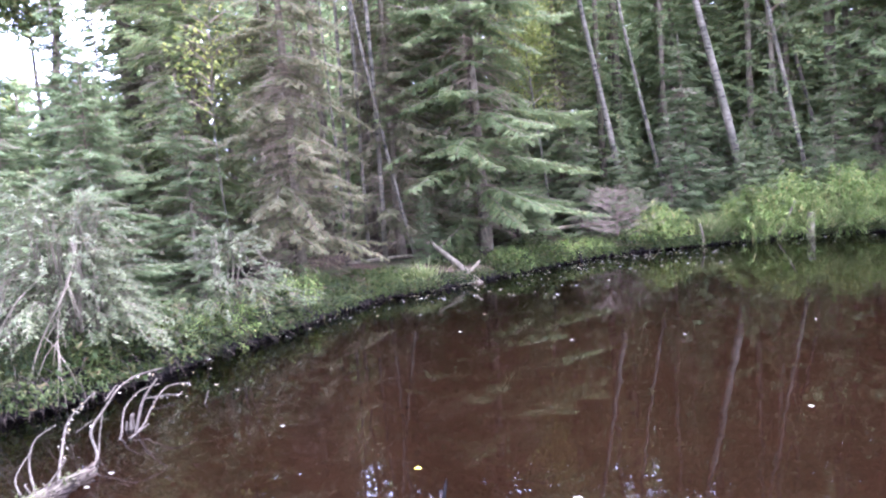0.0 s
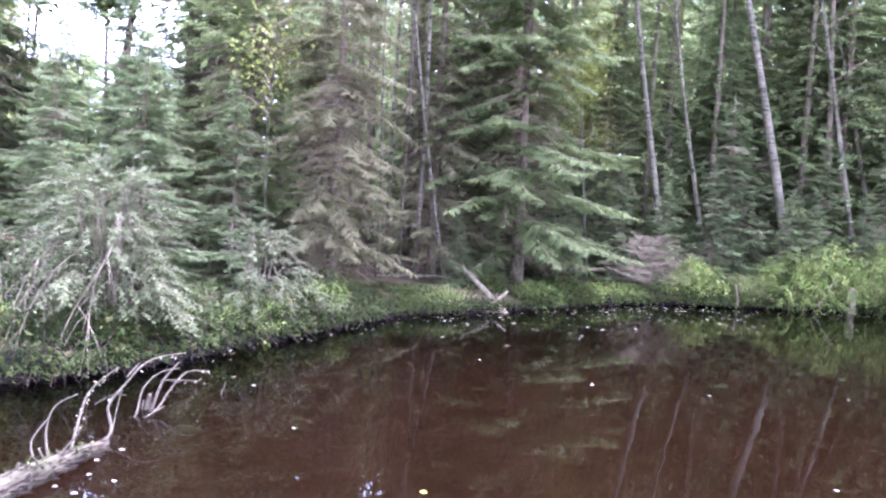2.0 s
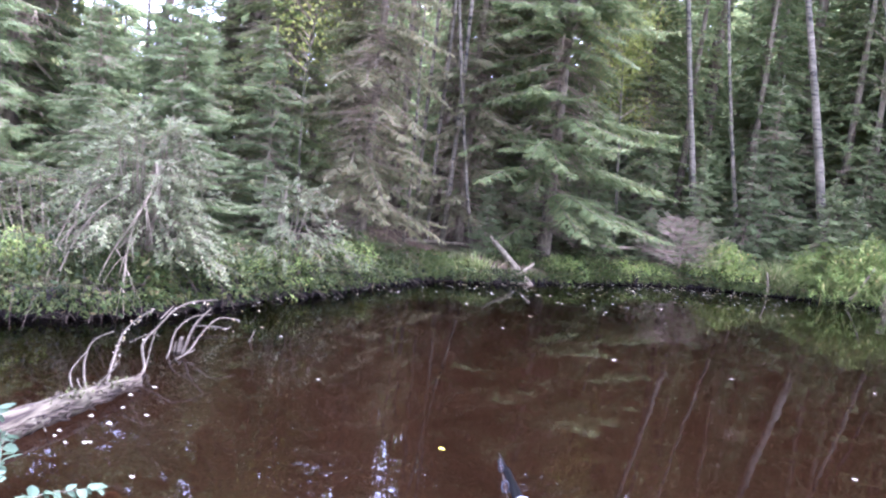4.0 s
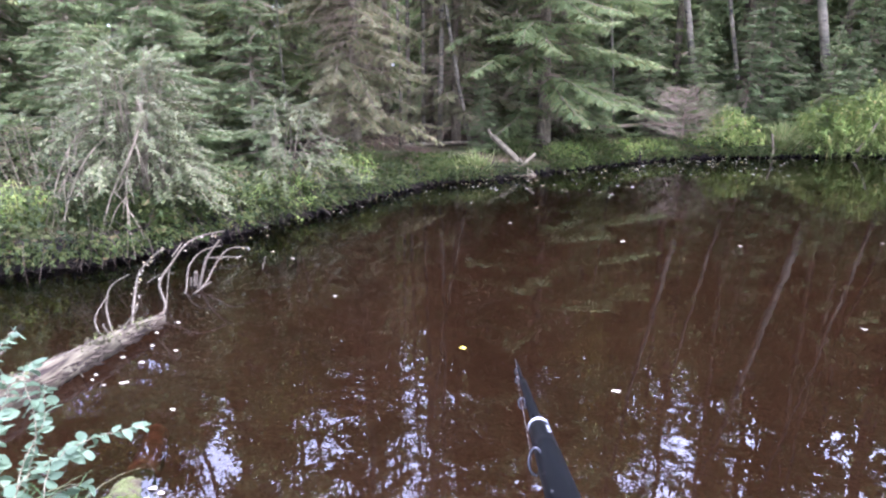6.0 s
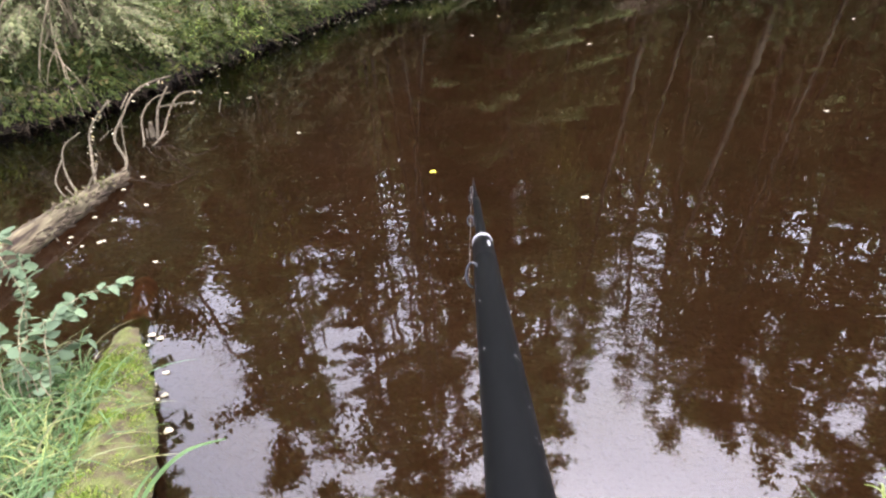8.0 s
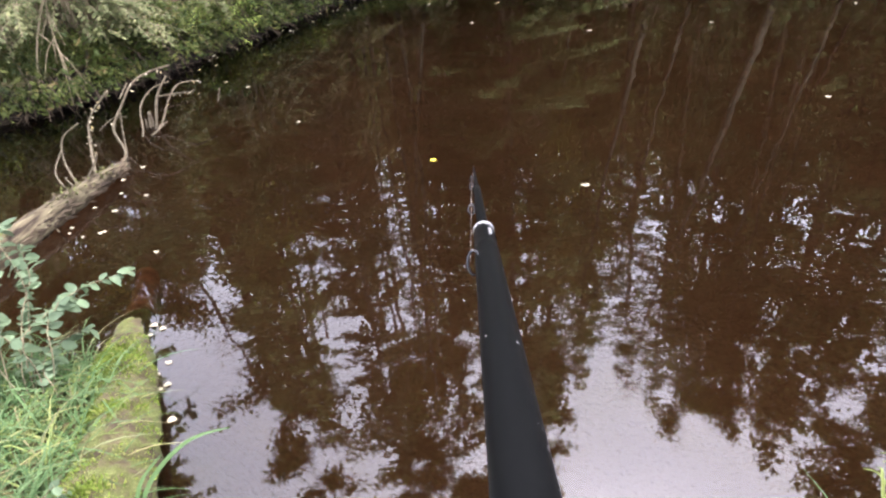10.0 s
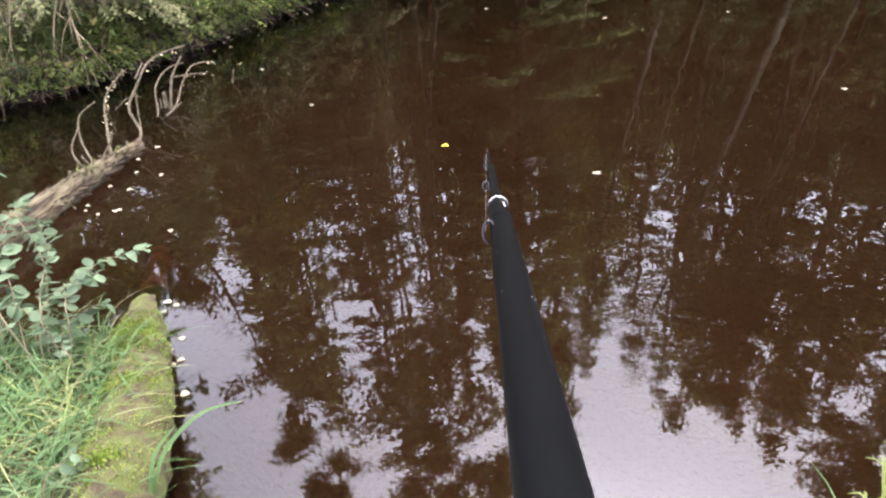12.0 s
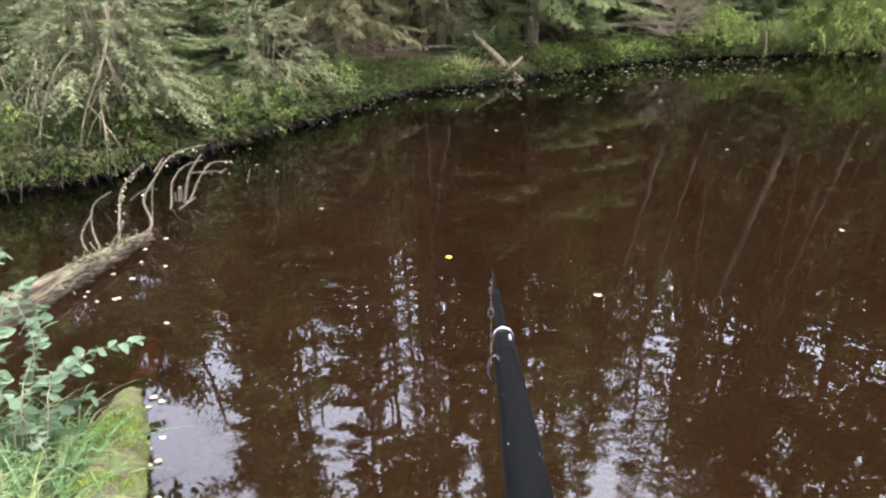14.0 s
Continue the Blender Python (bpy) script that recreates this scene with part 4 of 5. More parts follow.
# ---- undercut bank: peat lip with roots, coloured near-black for the shade there ----
def bank_lip():
    b, lump = Buf(), random.Random(93)
    n = 420
    for i in range(n + 1):
        p, inland = along_shore(i / n)
        w = 0.6 * (0.05 * math.sin(i * 1.7) + 0.04 * math.sin(i * 0.61 + 1) + 0.05 * math.sin(i * 3.9)) + lump.uniform(-0.035, 0.035)
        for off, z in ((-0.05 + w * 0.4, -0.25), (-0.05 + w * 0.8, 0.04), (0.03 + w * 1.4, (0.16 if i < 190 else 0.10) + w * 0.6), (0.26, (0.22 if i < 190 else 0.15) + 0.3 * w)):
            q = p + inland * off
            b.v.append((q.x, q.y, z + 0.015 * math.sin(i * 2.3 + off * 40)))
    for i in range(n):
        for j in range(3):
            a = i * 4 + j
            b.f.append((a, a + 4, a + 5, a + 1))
    edge = solid("bank_edge", b, ROOTY, "undercut peat edge of the far bank, its shade put into near-black colour", "bank", kind="structure", smooth=True)
    r = random.Random(91)
    for k in range(90):
        p, inland = along_shore(r.uniform(0.0, 0.95) if k < 34 else r.uniform(0.03, 0.4))
        q = Buf()
        a = p + inland * 0.15
        c = p - inland * r.uniform(0.02, 0.25) + Vector((r.uniform(-0.2, 0.2), r.uniform(-0.1, 0.1)))
        q.tube(bend([(a.x, a.y, 0.15), ((a.x + c.x) / 2, (a.y + c.y) / 2, r.uniform(0.06, 0.13)), (c.x, c.y, -0.03)], 4), lerp(r.uniform(0.006, 0.014), 0.003, 9), 4)
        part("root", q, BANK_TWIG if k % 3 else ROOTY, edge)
    d = Buf()
    for _ in range(1500):
        u = r.random() ** 1.6 * 0.85
        p, inland = along_shore(u)
        p = p + inland * r.uniform(-0.10, 0.24) + Vector((r.gauss(0, 0.03), r.gauss(0, 0.03)))
        z = max(0.02, min(gz(p.x, p.y), 0.2)) + r.uniform(-0.03, 0.05)
        a = Vector((p.x, p.y, z))
        e = a + Vector((r.uniform(-0.16, 0.16) - inland.x * 0.08, r.uniform(-0.16, 0.16) - inland.y * 0.08, r.uniform(-0.14, 0.06)))
        e.z = max(e.z, -0.02)
        d.tube([a, a.lerp(e, 0.5) + Vector((r.gauss(0, 0.015), r.gauss(0, 0.015), r.uniform(0, 0.03))), e], [0.0045, 0.004, 0.002], 3, cap=False)
    # thin dead twigs hanging over the edge below the willow
    for _ in range(130):
        p, inland = along_shore(r.uniform(0.02, 0.34))
        p = p + inland * r.uniform(0.0, 0.2)
        a = Vector((p.x, p.y, r.uniform(0.2, 0.45)))
        e = a + Vector((-inland.x * r.uniform(0.1, 0.35) + r.gauss(0, 0.12), -inland.y * r.uniform(0.1, 0.35) + r.gauss(0, 0.12), -r.uniform(0.2, 0.45)))
        e.z = max(e.z, -0.02)
        m = a.lerp(e, 0.5) + Vector((-inland.x * 0.06, -inland.y * 0.06, r.uniform(0.03, 0.1)))
        d.tube(bend([a, m, e], 3), lerp(0.004, 0.0015, 7), 3, cap=False)
    solid("bank_debris", d, BANK_TWIG, "dark brown dead twigs and roots along the undercut bank", "twigs", kind="stuff")


BANK_TWIG = bark("wet_dead_twig", [(0.3, (0.016, 0.011, 0.007)), (0.6, (0.045, 0.034, 0.021)), (0.8, (0.090, 0.074, 0.046))], 6, (1, 1, 1))
bank_lip()


# ---- fallen log with curved dead ribs ----
def fallen_log():
    ob = thing("fallen_log", "weathered grey fallen log with curved dead branches lying in the water", "log")
    b = Buf()
    run = bend([(-2.95, 1.35, 0.16), (-2.86, 2.2, 0.10), (-2.78, 2.8, 0.06), (-2.70, 3.4, 0.06), (-2.66, 3.88, 0.04)], 6)
    girth = [0.108 - 0.078 * (i / 24) ** 2 for i in range(25)]
    b.tube(run, girth, 16, rough=0.22)
    part("stem", b, GREY_WOOD, ob, "barkless grey log, flaking below", True)
    fl = Buf()
    for _ in range(420):
        i = rnd.randrange(1, 23)
        a = rnd.choice((rnd.uniform(-0.7, 0.5), rnd.uniform(2.6, 3.8), rnd.uniform(0, 3.1)))
        d = (run[i + 1] - run[i - 1]).normalized()
        s = Vector((d.y, -d.x, 0)).normalized()
        nrm = s * math.cos(a) + Vector((0, 0, 1)) * math.sin(a)
        fl.leaf(run[i].lerp(run[i + 1], rnd.random()) + nrm * girth[i] * 0.98, d * rnd.choice((-1, 1)) + nrm * rnd.uniform(0.0, 0.5) + Vector((0, 0, rnd.uniform(-0.3, 0.1))), nrm, rnd.uniform(0.03, 0.10), rnd.uniform(0.01, 0.028), 0.3)
    part("flaking_bark", fl, BANK_TWIG, ob, "flaking strips of brown bark", kind="stuff")
    m = Buf()
    for cx, cy, cz, k in ((-2.70, 3.30, 0.12, 90), (-2.67, 3.62, 0.09, 80), (-2.79, 2.7, 0.14, 40)):
        for _ in range(k):
            p = Vector((cx + rnd.gauss(0, 0.035), cy + rnd.gauss(0, 0.07), cz + rnd.gauss(0, 0.012)))
            m.leaf(p, Vector((rnd.uniform(-1, 1), rnd.uniform(-1, 1), rnd.uniform(0, 1))), Vector((0, 0, 1)), 0.03, 0.02)
    part("moss", m, MOSS, ob, "yellow-green moss tufts", kind="stuff")
    ribs = [
        ([(-2.74, 3.45, 0.10), (-2.86, 3.58, 0.22), (-2.88, 3.68, 0.34), (-2.80, 3.78, 0.40)], 0.011),
        ([(-2.68, 3.30, 0.10), (-2.83, 3.42, 0.20), (-2.88, 3.62, 0.28)], 0.009),
        ([(-2.72, 3.62, 0.06), (-2.86, 3.86, 0.14), (-2.93, 4.08, 0.32), (-2.84, 4.27, 0.46)], 0.015),
        ([(-2.68, 3.80, 0.02), (-2.80, 4.14, 0.02), (-2.92, 4.28, 0.16), (-2.90, 4.45, 0.28), (-2.86, 4.60, 0.39), (-2.80, 4.76, 0.43), (-2.69, 4.95, 0.43)], 0.016),
        ([(-2.90, 4.46, 0.33), (-2.885, 4.60, 0.41)], 0.010),
        ([(-2.66, 3.85, 0.0), (-2.78, 4.10, -0.02), (-2.87, 4.30, 0.12), (-2.905, 4.42, 0.26)], 0.010),
        ([(-2.84, 4.45, -0.03), (-2.88, 4.58, 0.03), (-2.92, 4.72, 0.17), (-2.86, 4.86, 0.27), (-2.75, 4.97, 0.29)], 0.013),
        ([(-2.82, 4.66, -0.03), (-2.80, 4.70, 0.10), (-2.77, 4.76, 0.24), (-2.68, 4.83, 0.38)], 0.019),
        ([(-2.80, 4.48, -0.03), (-2.74, 4.64, 0.05), (-2.73, 4.80, 0.16), (-2.68, 4.93, 0.26), (-2.60, 5.03, 0.265), (-2.54, 5.08, 0.24)], 0.012),
        ([(-2.78, 4.50, 0.0), (-2.70, 4.66, 0.06)], 0.012),
        ([(-2.89, 4.72, -0.03), (-2.88, 4.75, 0.12)], 0.034),
        ([(-2.92, 4.70, -0.03), (-2.92, 4.73, 0.07)], 0.016),
        ([(-3.12, 5.32, 0.06), (-2.95, 5.42, 0.05), (-2.82, 5.46, 0.04)], 0.011),
        ([(-2.52, 5.25, -0.02), (-2.50, 5.32, 0.10)], 0.008),
        ([(-2.72, 3.52, 0.10), (-2.66, 3.60, 0.20), (-2.65, 3.62, 0.24)], 0.010),
        ([(-2.71, 3.60, 0.08), (-2.58, 3.66, 0.12)], 0.009),
        ([(-2.72, 3.40, 0.10), (-2.80, 3.45, 0.15), (-2.84, 3.52, 0.13)], 0.008),
        ([(-2.82, 2.55, 0.12), (-2.95, 2.75, 0.20), (-3.0, 2.9, 0.22)], 0.012),
        ([(-2.68, 3.05, 0.02), (-2.60, 3.00, -0.05)], 0.008),
        ([(-2.85, 4.02, 0.25), (-2.78, 4.12, 0.30), (-2.70, 4.16, 0.29)], 0.005),
    ]
    litter = Buf()
    for k, n in ((2, 46), (3, 12), (12, 20), (8, 8)):
        run = bend(ribs[k][0], 8)
        for _ in range(n):
            p = rnd.choice(run[len(run) // 3:]) + Vector((rnd.gauss(0, 0.012), rnd.gauss(0, 0.012), rnd.uniform(-0.02, 0.015)))
            if p.z > 0.02:
                litter.leaf(p, Vector((rnd.uniform(-1, 1), rnd.uniform(-1, 1), rnd.uniform(-1, 0.3))), Vector((rnd.uniform(-1, 1), rnd.uniform(-1, 1), 1)), rnd.uniform(0.015, 0.034), rnd.uniform(0.010, 0.022))
    part("dead_leaves", litter, FALLEN, ob, "small dry leaves caught on the branches", kind="stuff")
    for pts, rad in ribs:
        q = Buf()
        run = bend(pts, 6)
        q.tube(run, lerp(rad * 0.74, rad * 0.40, len(run)), 8, rough=0.3)
        part("dead_branch", q, PALE_WOOD, ob, "pale curved dead branch", True)


fallen_log()


def crossed_logs():
    ob = thing("crossed_logs", "two pale dead logs crossed at the edge of the far bank", "log", (-0.2, 11.6, 0))
    for pts, rad in (([(0.22, -0.42, -0.10), (-0.16, 0.0, 0.22), (-0.42, 0.25, 0.44), (-0.66, 0.48, 0.62)], 0.068), ([(-0.46, -0.58, -0.02), (-0.12, -0.30, 0.14), (0.16, -0.08, 0.36)], 0.034), ([(-0.64, 0.46, 0.58), (-0.75, 0.52, 0.74)], 0.030), ([(-0.38, -0.44, 0.02), (-0.05, -0.36, 0.0), (0.12, -0.32, -0.03)], 0.025)):
        b = Buf()
        run = bend(pts, 5)
        b.tube(run, lerp(rad, rad * 0.7, len(run)), 9, rough=0.15)
        part("log", b, BRIGHTENED_WOOD, ob, "", True)


crossed_logs()


def post(name, label, pts, rad, mat=BRIGHTENED_WOOD, cat="stick"):
    b = Buf()
    run = bend(pts, 5)
    b.tube(run, lerp(rad, rad * 0.7, len(run)), 7, rough=0.12)
    return solid(name, b, mat, label, cat, smooth=True)


post("stick", "thin pale bent stick standing at the water's edge", [(4.98, 14.36, -0.1), (5.02, 14.38, 0.18), (4.97, 14.42, 0.50)], 0.028)
post("stick", "whitish stick leaning in the sedge", [(6.75, 14.55, 0.12), (6.95, 14.6, 0.4), (7.18, 14.65, 0.85)], 0.025)
post("stump", "dark weathered stump in the undercut bank", [(7.55, 14.72, -0.1), (7.56, 14.74, 0.25), (7.58, 14.76, 0.55)], 0.11, SPRUCE_BARK)
post("stump", "short dark stump at the foot of the bank", [(2.05, 13.2, -0.1), (2.05, 13.2, 0.1), (2.04, 13.22, 0.2)], 0.07, ROOTY)
post("fallen_tree", "long thin fallen trunk on the forest floor", [(1.2, 14.9, 0.55), (2.6, 15.3, 0.62), (4.6, 15.6, 0.6)], 0.05, TWIG, "log")
post("fallen_tree", "fallen trunk lying between the spruces", [(-2.9, 12.6, 0.36), (-2.0, 12.7, 0.42), (-1.2, 12.9, 0.42)], 0.045, SPRUCE_BARK, "log")


# ---- floating leaves ----
YELLOW_FALLEN = foliage("yellow_fallen_leaf", [(0.0, (0.42, 0.36, 0.03)), (1.0, (0.50, 0.42, 0.05))], through_light=0.1, patch=(0.85, 0.9), patch_scale=30)


def floating_leaf(x, y, size, turn, label, yellow=False):
    b = Buf()
    n = 9
    rim = []
    for i in range(n):
        a = 2 * math.pi * i / n
        r = size * 0.5 * (1 + 0.25 * math.cos(a)) * (0.8 + 0.2 * abs(math.cos(a)))
        rim.append((x + r * math.cos(a + turn), y + 0.75 * r * math.sin(a + turn), 0.005 + 0.003 * math.sin(2 * a)))
    low = [(p[0], p[1], p[2] - 0.002) for p in rim]
    b.add(rim + low, [tuple(range(n)), tuple(reversed(range(n, 2 * n)))] + [(i, n + i, n + (i + 1) % n, (i + 1) % n) for i in range(n)])
    solid("floating_leaf", b, YELLOW_FALLEN if yellow else FALLEN, label, "leaf", "leaves floating on the pond")


lr = random.Random(101)
for x, y, s in ((-1.61, 2.12, 0.055), (-1.56, 2.09, 0.045), (-1.60, 2.05, 0.035), (-1.43, 1.87, 0.045), (-1.44, 1.80, 0.030), (-1.37, 1.74, 0.050), (-1.39, 1.71, 0.03), (-1.27, 1.55, 0.055), (-1.30, 1.49, 0.035), (-2.58, 3.31, 0.050), (-2.59, 3.06, 0.040), (-2.37, 2.99, 0.050), (-2.57, 3.00, 0.030), (-2.42, 3.25, 0.06), (-2.35, 3.0, 0.04), (-2.5, 3.5, 0.05), (-2.45, 2.95, 0.04),
                (0.47, 3.27, 0.07), (2.27, 4.40, 0.06), (0.93, 6.66, 0.08), (-2.55, 3.9, 0.06), (-2.6, 3.7, 0.05), (-1.9, 2.75, 0.045), (-0.3, 7.4, 0.07), (2.1, 6.6, 0.06), (-0.9, 8.6, 0.06), (3.6, 6.9, 0.06), (-2.35, 5.6, 0.06), (-1.6, 4.6, 0.05), (-2.3, 3.45, 0.05)):
    floating_leaf(x, y, 0.72 * s, lr.uniform(0, 6.28), "pale fallen leaf floating on brown water")
floating_leaf(-0.46, 3.73, 0.045, 0.7, "bright yellow fallen leaf floating on brown water", True)


def leaf_drift():
    """Fallen leaves too many to count, gathered along the far shore."""
    r = random.Random(103)
    b = Buf()
    for _ in range(300):
        u = r.uniform(0.16, 0.93) if r.random() < 0.45 else r.uniform(0.40, 0.72)
        p, inland = along_shore(u)
        p = p - inland * (abs(r.gauss(0, 0.4 if u < 0.4 else 1.15)) + 0.05) + Vector((r.gauss(0, 0.1), r.gauss(0, 0.1)))
        a, s = r.uniform(0, 6.28), r.uniform(0.03, 0.055) if u < 0.4 else r.uniform(0.045, 0.085)
        d = Vector((math.cos(a), math.sin(a), 0))
        b.leaf(Vector((p.x, p.y, 0.006)), d, Vector((0, 0, 1)), s, s * 0.75, 0.05)
    solid("leaf_drift", b, FALLEN, "many small pale leaves floating along the far shore", "leaves", kind="stuff")


leaf_drift()


# ---- near bank ----
BARE_END = bark("wet_brown_bark", [(0.3, (0.07, 0.046, 0.026)), (0.55, (0.15, 0.10, 0.055)), (0.8, (0.23, 0.16, 0.09))], 14, (1, 1, 1), 0.6, 0.01)


def mossy_log():
    ob = thing("mossy_log", "thick moss-covered log running from the bank into the water", "log")
    b = Buf()
    run = bend([(-1.0, 0.35, 0.14), (-1.15, 0.80, 0.11), (-1.29, 1.20, 0.07), (-1.45, 1.55, 0.03), (-1.61, 1.85, 0.0), (-1.72, 2.08, -0.06), (-1.87, 2.45, -0.13), (-2.09, 2.85, -0.22)], 6)
    last = len(run) - 1
    girth = [0.150, 0.144, 0.138, 0.126, 0.106, 0.086, 0.072, 0.060]
    rad = [girth[min(i // 6, 6)] + (girth[min(i // 6, 6) + 1] - girth[min(i // 6, 6)]) * (i - 6 * min(i // 6, 6)) / 6 for i in range(last + 1)]
    rad = [v * (1 + 0.05 * math.sin(1.9 * i) + 0.04 * math.sin(3.7 * i)) for i, v in enumerate(rad)]
    b.tube(run[:34], rad[:34], 22, rough=0.2)
    tip = Buf()
    tip.tube(run[33:], [v * 1.01 for v in rad[33:]], 22, rough=0.12)
    part("bare_end", tip, BARE_END, ob, "bare brown end of the log under water", True)
    part("stem", b, MOSS, ob, "log skin of moss and grey-brown bark", True)
    patch = Buf()
    for _ in range(13000):
        i = rnd.randrange(2, last - 14)
        clump = rnd.random() < 0.22
        if clump:
            i = rnd.choice((20, 21, 22, 23, 16, 10))
        a = rnd.gauss(2.0, 0.55) if clump else rnd.uniform(0.1, math.pi - 0.1)
        if not clump and math.sin(1.3 * i) * math.sin(2.7 * a + i * 0.5) > rnd.uniform(-0.2, 0.4):
            continue
        d = (run[i + 1] - run[i - 1]).normalized()
        s = Vector((d.y, -d.x, 0)).normalized()
        nrm = s * math.cos(a) + Vector((0, 0, 1)) * math.sin(a)
        p = run[i].lerp(run[i + 1], rnd.random()) + nrm * (rad[i] * 0.99)
        patch.leaf(p, nrm + Vector((rnd.uniform(-1, 1), rnd.uniform(-1, 1), rnd.uniform(-0.3, 0.6))), Vector((rnd.uniform(-1, 1), rnd.uniform(-1, 1), 0.3)), (2.2 if clump else 1.0) * rnd.uniform(0.006, 0.014), (1.8 if clump else 1.0) * rnd.uniform(0.003, 0.006))
    part("moss", patch, foliage("moss_tufts", [(0.0, (0.08, 0.125, 0.018)), (0.6, (0.16, 0.24, 0.035)), (1.0, (0.26, 0.28, 0.09))], patch_scale=9), ob, "bright yellow-green moss tufts", kind="stuff")


mossy_log()


def near_grass():
    r = random.Random(111)
    b, dry = Buf(), Buf()
    for _ in range(6500):
        x, y = r.uniform(-2.7, -0.75), r.uniform(0.15, 2.0)
        d = inland_distance(x, y)
        if d < -0.04 or (x > -1.25 - (y - 1.1) * 0.45 and y > 0.2):
            continue
        a = r.uniform(0, 6.28)
        t = dry if r.random() < (0.3 if x > -1.72 and y > 1.1 else 0.07) else b
        t.blade((x, y, gz(x, y) - 0.02), (math.cos(a) * 0.5 - 0.05, math.sin(a) * 0.5 + 0.12), r.uniform(0.16, 0.44), r.uniform(0.005, 0.010), r.uniform(0.2, 0.55), 6)
    for _ in range(2200):
        x, y = r.uniform(0.45, 2.3), r.uniform(0.3, 1.32)
        d = inland_distance(x, y)
        if d < 0.03:
            continue
        a = r.uniform(0, 6.28)
        b.blade((x, y, gz(x, y) - 0.02), (math.cos(a) * 0.4, math.sin(a) * 0.4), r.uniform(0.08, 0.18), r.uniform(0.004, 0.007), r.uniform(0.2, 0.5), 4)
    far = Buf()
    for _ in range(10000):
        x, y = r.gauss(-0.3, 2.6), r.gauss(-0.6, 1.5)
        if inland_distance(x, y) < 0.04 or -2.7 < x < -0.9 and y > 0.15 or y > 1.4 or y < -4.5:
            continue
        a = r.uniform(0, 6.28)
        far.blade((x, y, gz(x, y) - 0.02), (math.cos(a) * 0.5, math.sin(a) * 0.5), r.uniform(0.06, 0.26), r.uniform(0.005, 0.011), r.uniform(0.2, 0.6), 3)
    solid("trodden_grass", far, GRASS, "short trodden grass on the near bank", "grass", kind="stuff")
    solid("grass", b, GRASS, "fresh green grass covering the near bank", "grass", kind="stuff")
    solid("dry_grass", dry, SEDGE, "straw-coloured dry grass blades among the green", "grass", kind="stuff")


near_grass()


def broad_blade(pts, width, tuft, mat=None):
    b = Buf()
    run = bend(pts, 6)
    n = len(run)
    for i, p in enumerate(run):
        d = (run[min(i + 1, n - 1)] - run[max(i - 1, 0)]).normalized()
        s = d.cross(Vector((0, 0, 1))).normalized()
        w = width * 0.5 * math.sin(math.pi * min(1, (i + 2) / (n + 2)) ** 0.8) + 0.001
        b.v += [tuple(p - s * w), tuple(p - Vector((0, 0, 0.003))), tuple(p + s * w)]
    for i in range(n - 1):
        for j in range(2):
            a = 3 * i + j
            b.f.append((a, a + 1, a + 4, a + 3))
    part("blade", b, mat or GRASS, tuft)


LOG_TUFT = thing("grass_tuft", "broad arching grass blades beside the mossy log", "grass", (-0.12, 0.0, 0.0))
broad_blade([(-0.98, 1.02, 0.10), (-0.93, 1.10, 0.24), (-0.84, 1.20, 0.30), (-0.74, 1.27, 0.28)], 0.018, LOG_TUFT)
broad_blade([(-0.97, 1.0, 0.10), (-0.97, 1.10, 0.22), (-0.92, 1.18, 0.27)], 0.014, LOG_TUFT)
EDGE_TUFT = thing("grass_tuft", "light green grass tuft at the water's edge", "grass")
for k in range(26):
    x0 = 0.86 + 0.018 * k + rnd.uniform(-0.02, 0.02)
    y0 = 1.02 + 0.33 * (x0 - 0.8)
    dx, dy, h = rnd.uniform(-0.08, 0.10), rnd.uniform(0.05, 0.15), rnd.uniform(0.11, 0.19)
    if 0.88 < x0 < 0.98:
        dy, h = dy * 0.5, h * 0.7
    broad_blade([(x0, y0, 0.04), (x0 + dx * 0.25, y0 + dy * 0.45, 0.7 * h), (x0 + dx * 0.6, y0 + dy * 0.8, h), (x0 + dx, y0 + dy, h * 0.88)], rnd.uniform(0.005, 0.009), EDGE_TUFT, SEDGE)


def round_leaf(size, cup, slim=0.62, bow=0.18):
    """A toothed oval leaf with a blunt tip lying along +x, folded on its rib; a few shared shapes serve all."""
    b = Buf()
    n = 7
    left, rib, right = [], [], []
    for i in range(n + 1):
        s = i / n
        w = 0.5 * slim * size * math.sin(math.pi * s ** 0.8) ** 0.75 * (1.06 if i % 2 else 0.94) if 0 < i < n else 0.004 * size
        z = -bow * size * s * s
        rib.append((size * s, 0, z))
        left.append((size * (s + 0.03), w, z + cup * w))
        right.append((size * (s + 0.03), -w, z + cup * w * 0.8))
    b.v = left + rib + right
    m = n + 1
    for i in range(n):
        b.f += [(i, m + i, m + i + 1, i + 1), (m + i, 2 * m + i, 2 * m + i + 1, m + i + 1)]
    b.tube([(-0.3 * size, 0, 0.02 * size), (0.1 * size, 0, 0)], [0.0009, 0.0008], 3, cap=False)
    return b.mesh("leaf", NEAR_LEAF, True)


LEAF_SHAPES = [round_leaf(0.064, 0.35), round_leaf(0.048, 0.6, 0.7, 0.3), round_leaf(0.076, 0.25, 0.58, 0.25), round_leaf(0.056, -0.3, 0.66, 0.1)]


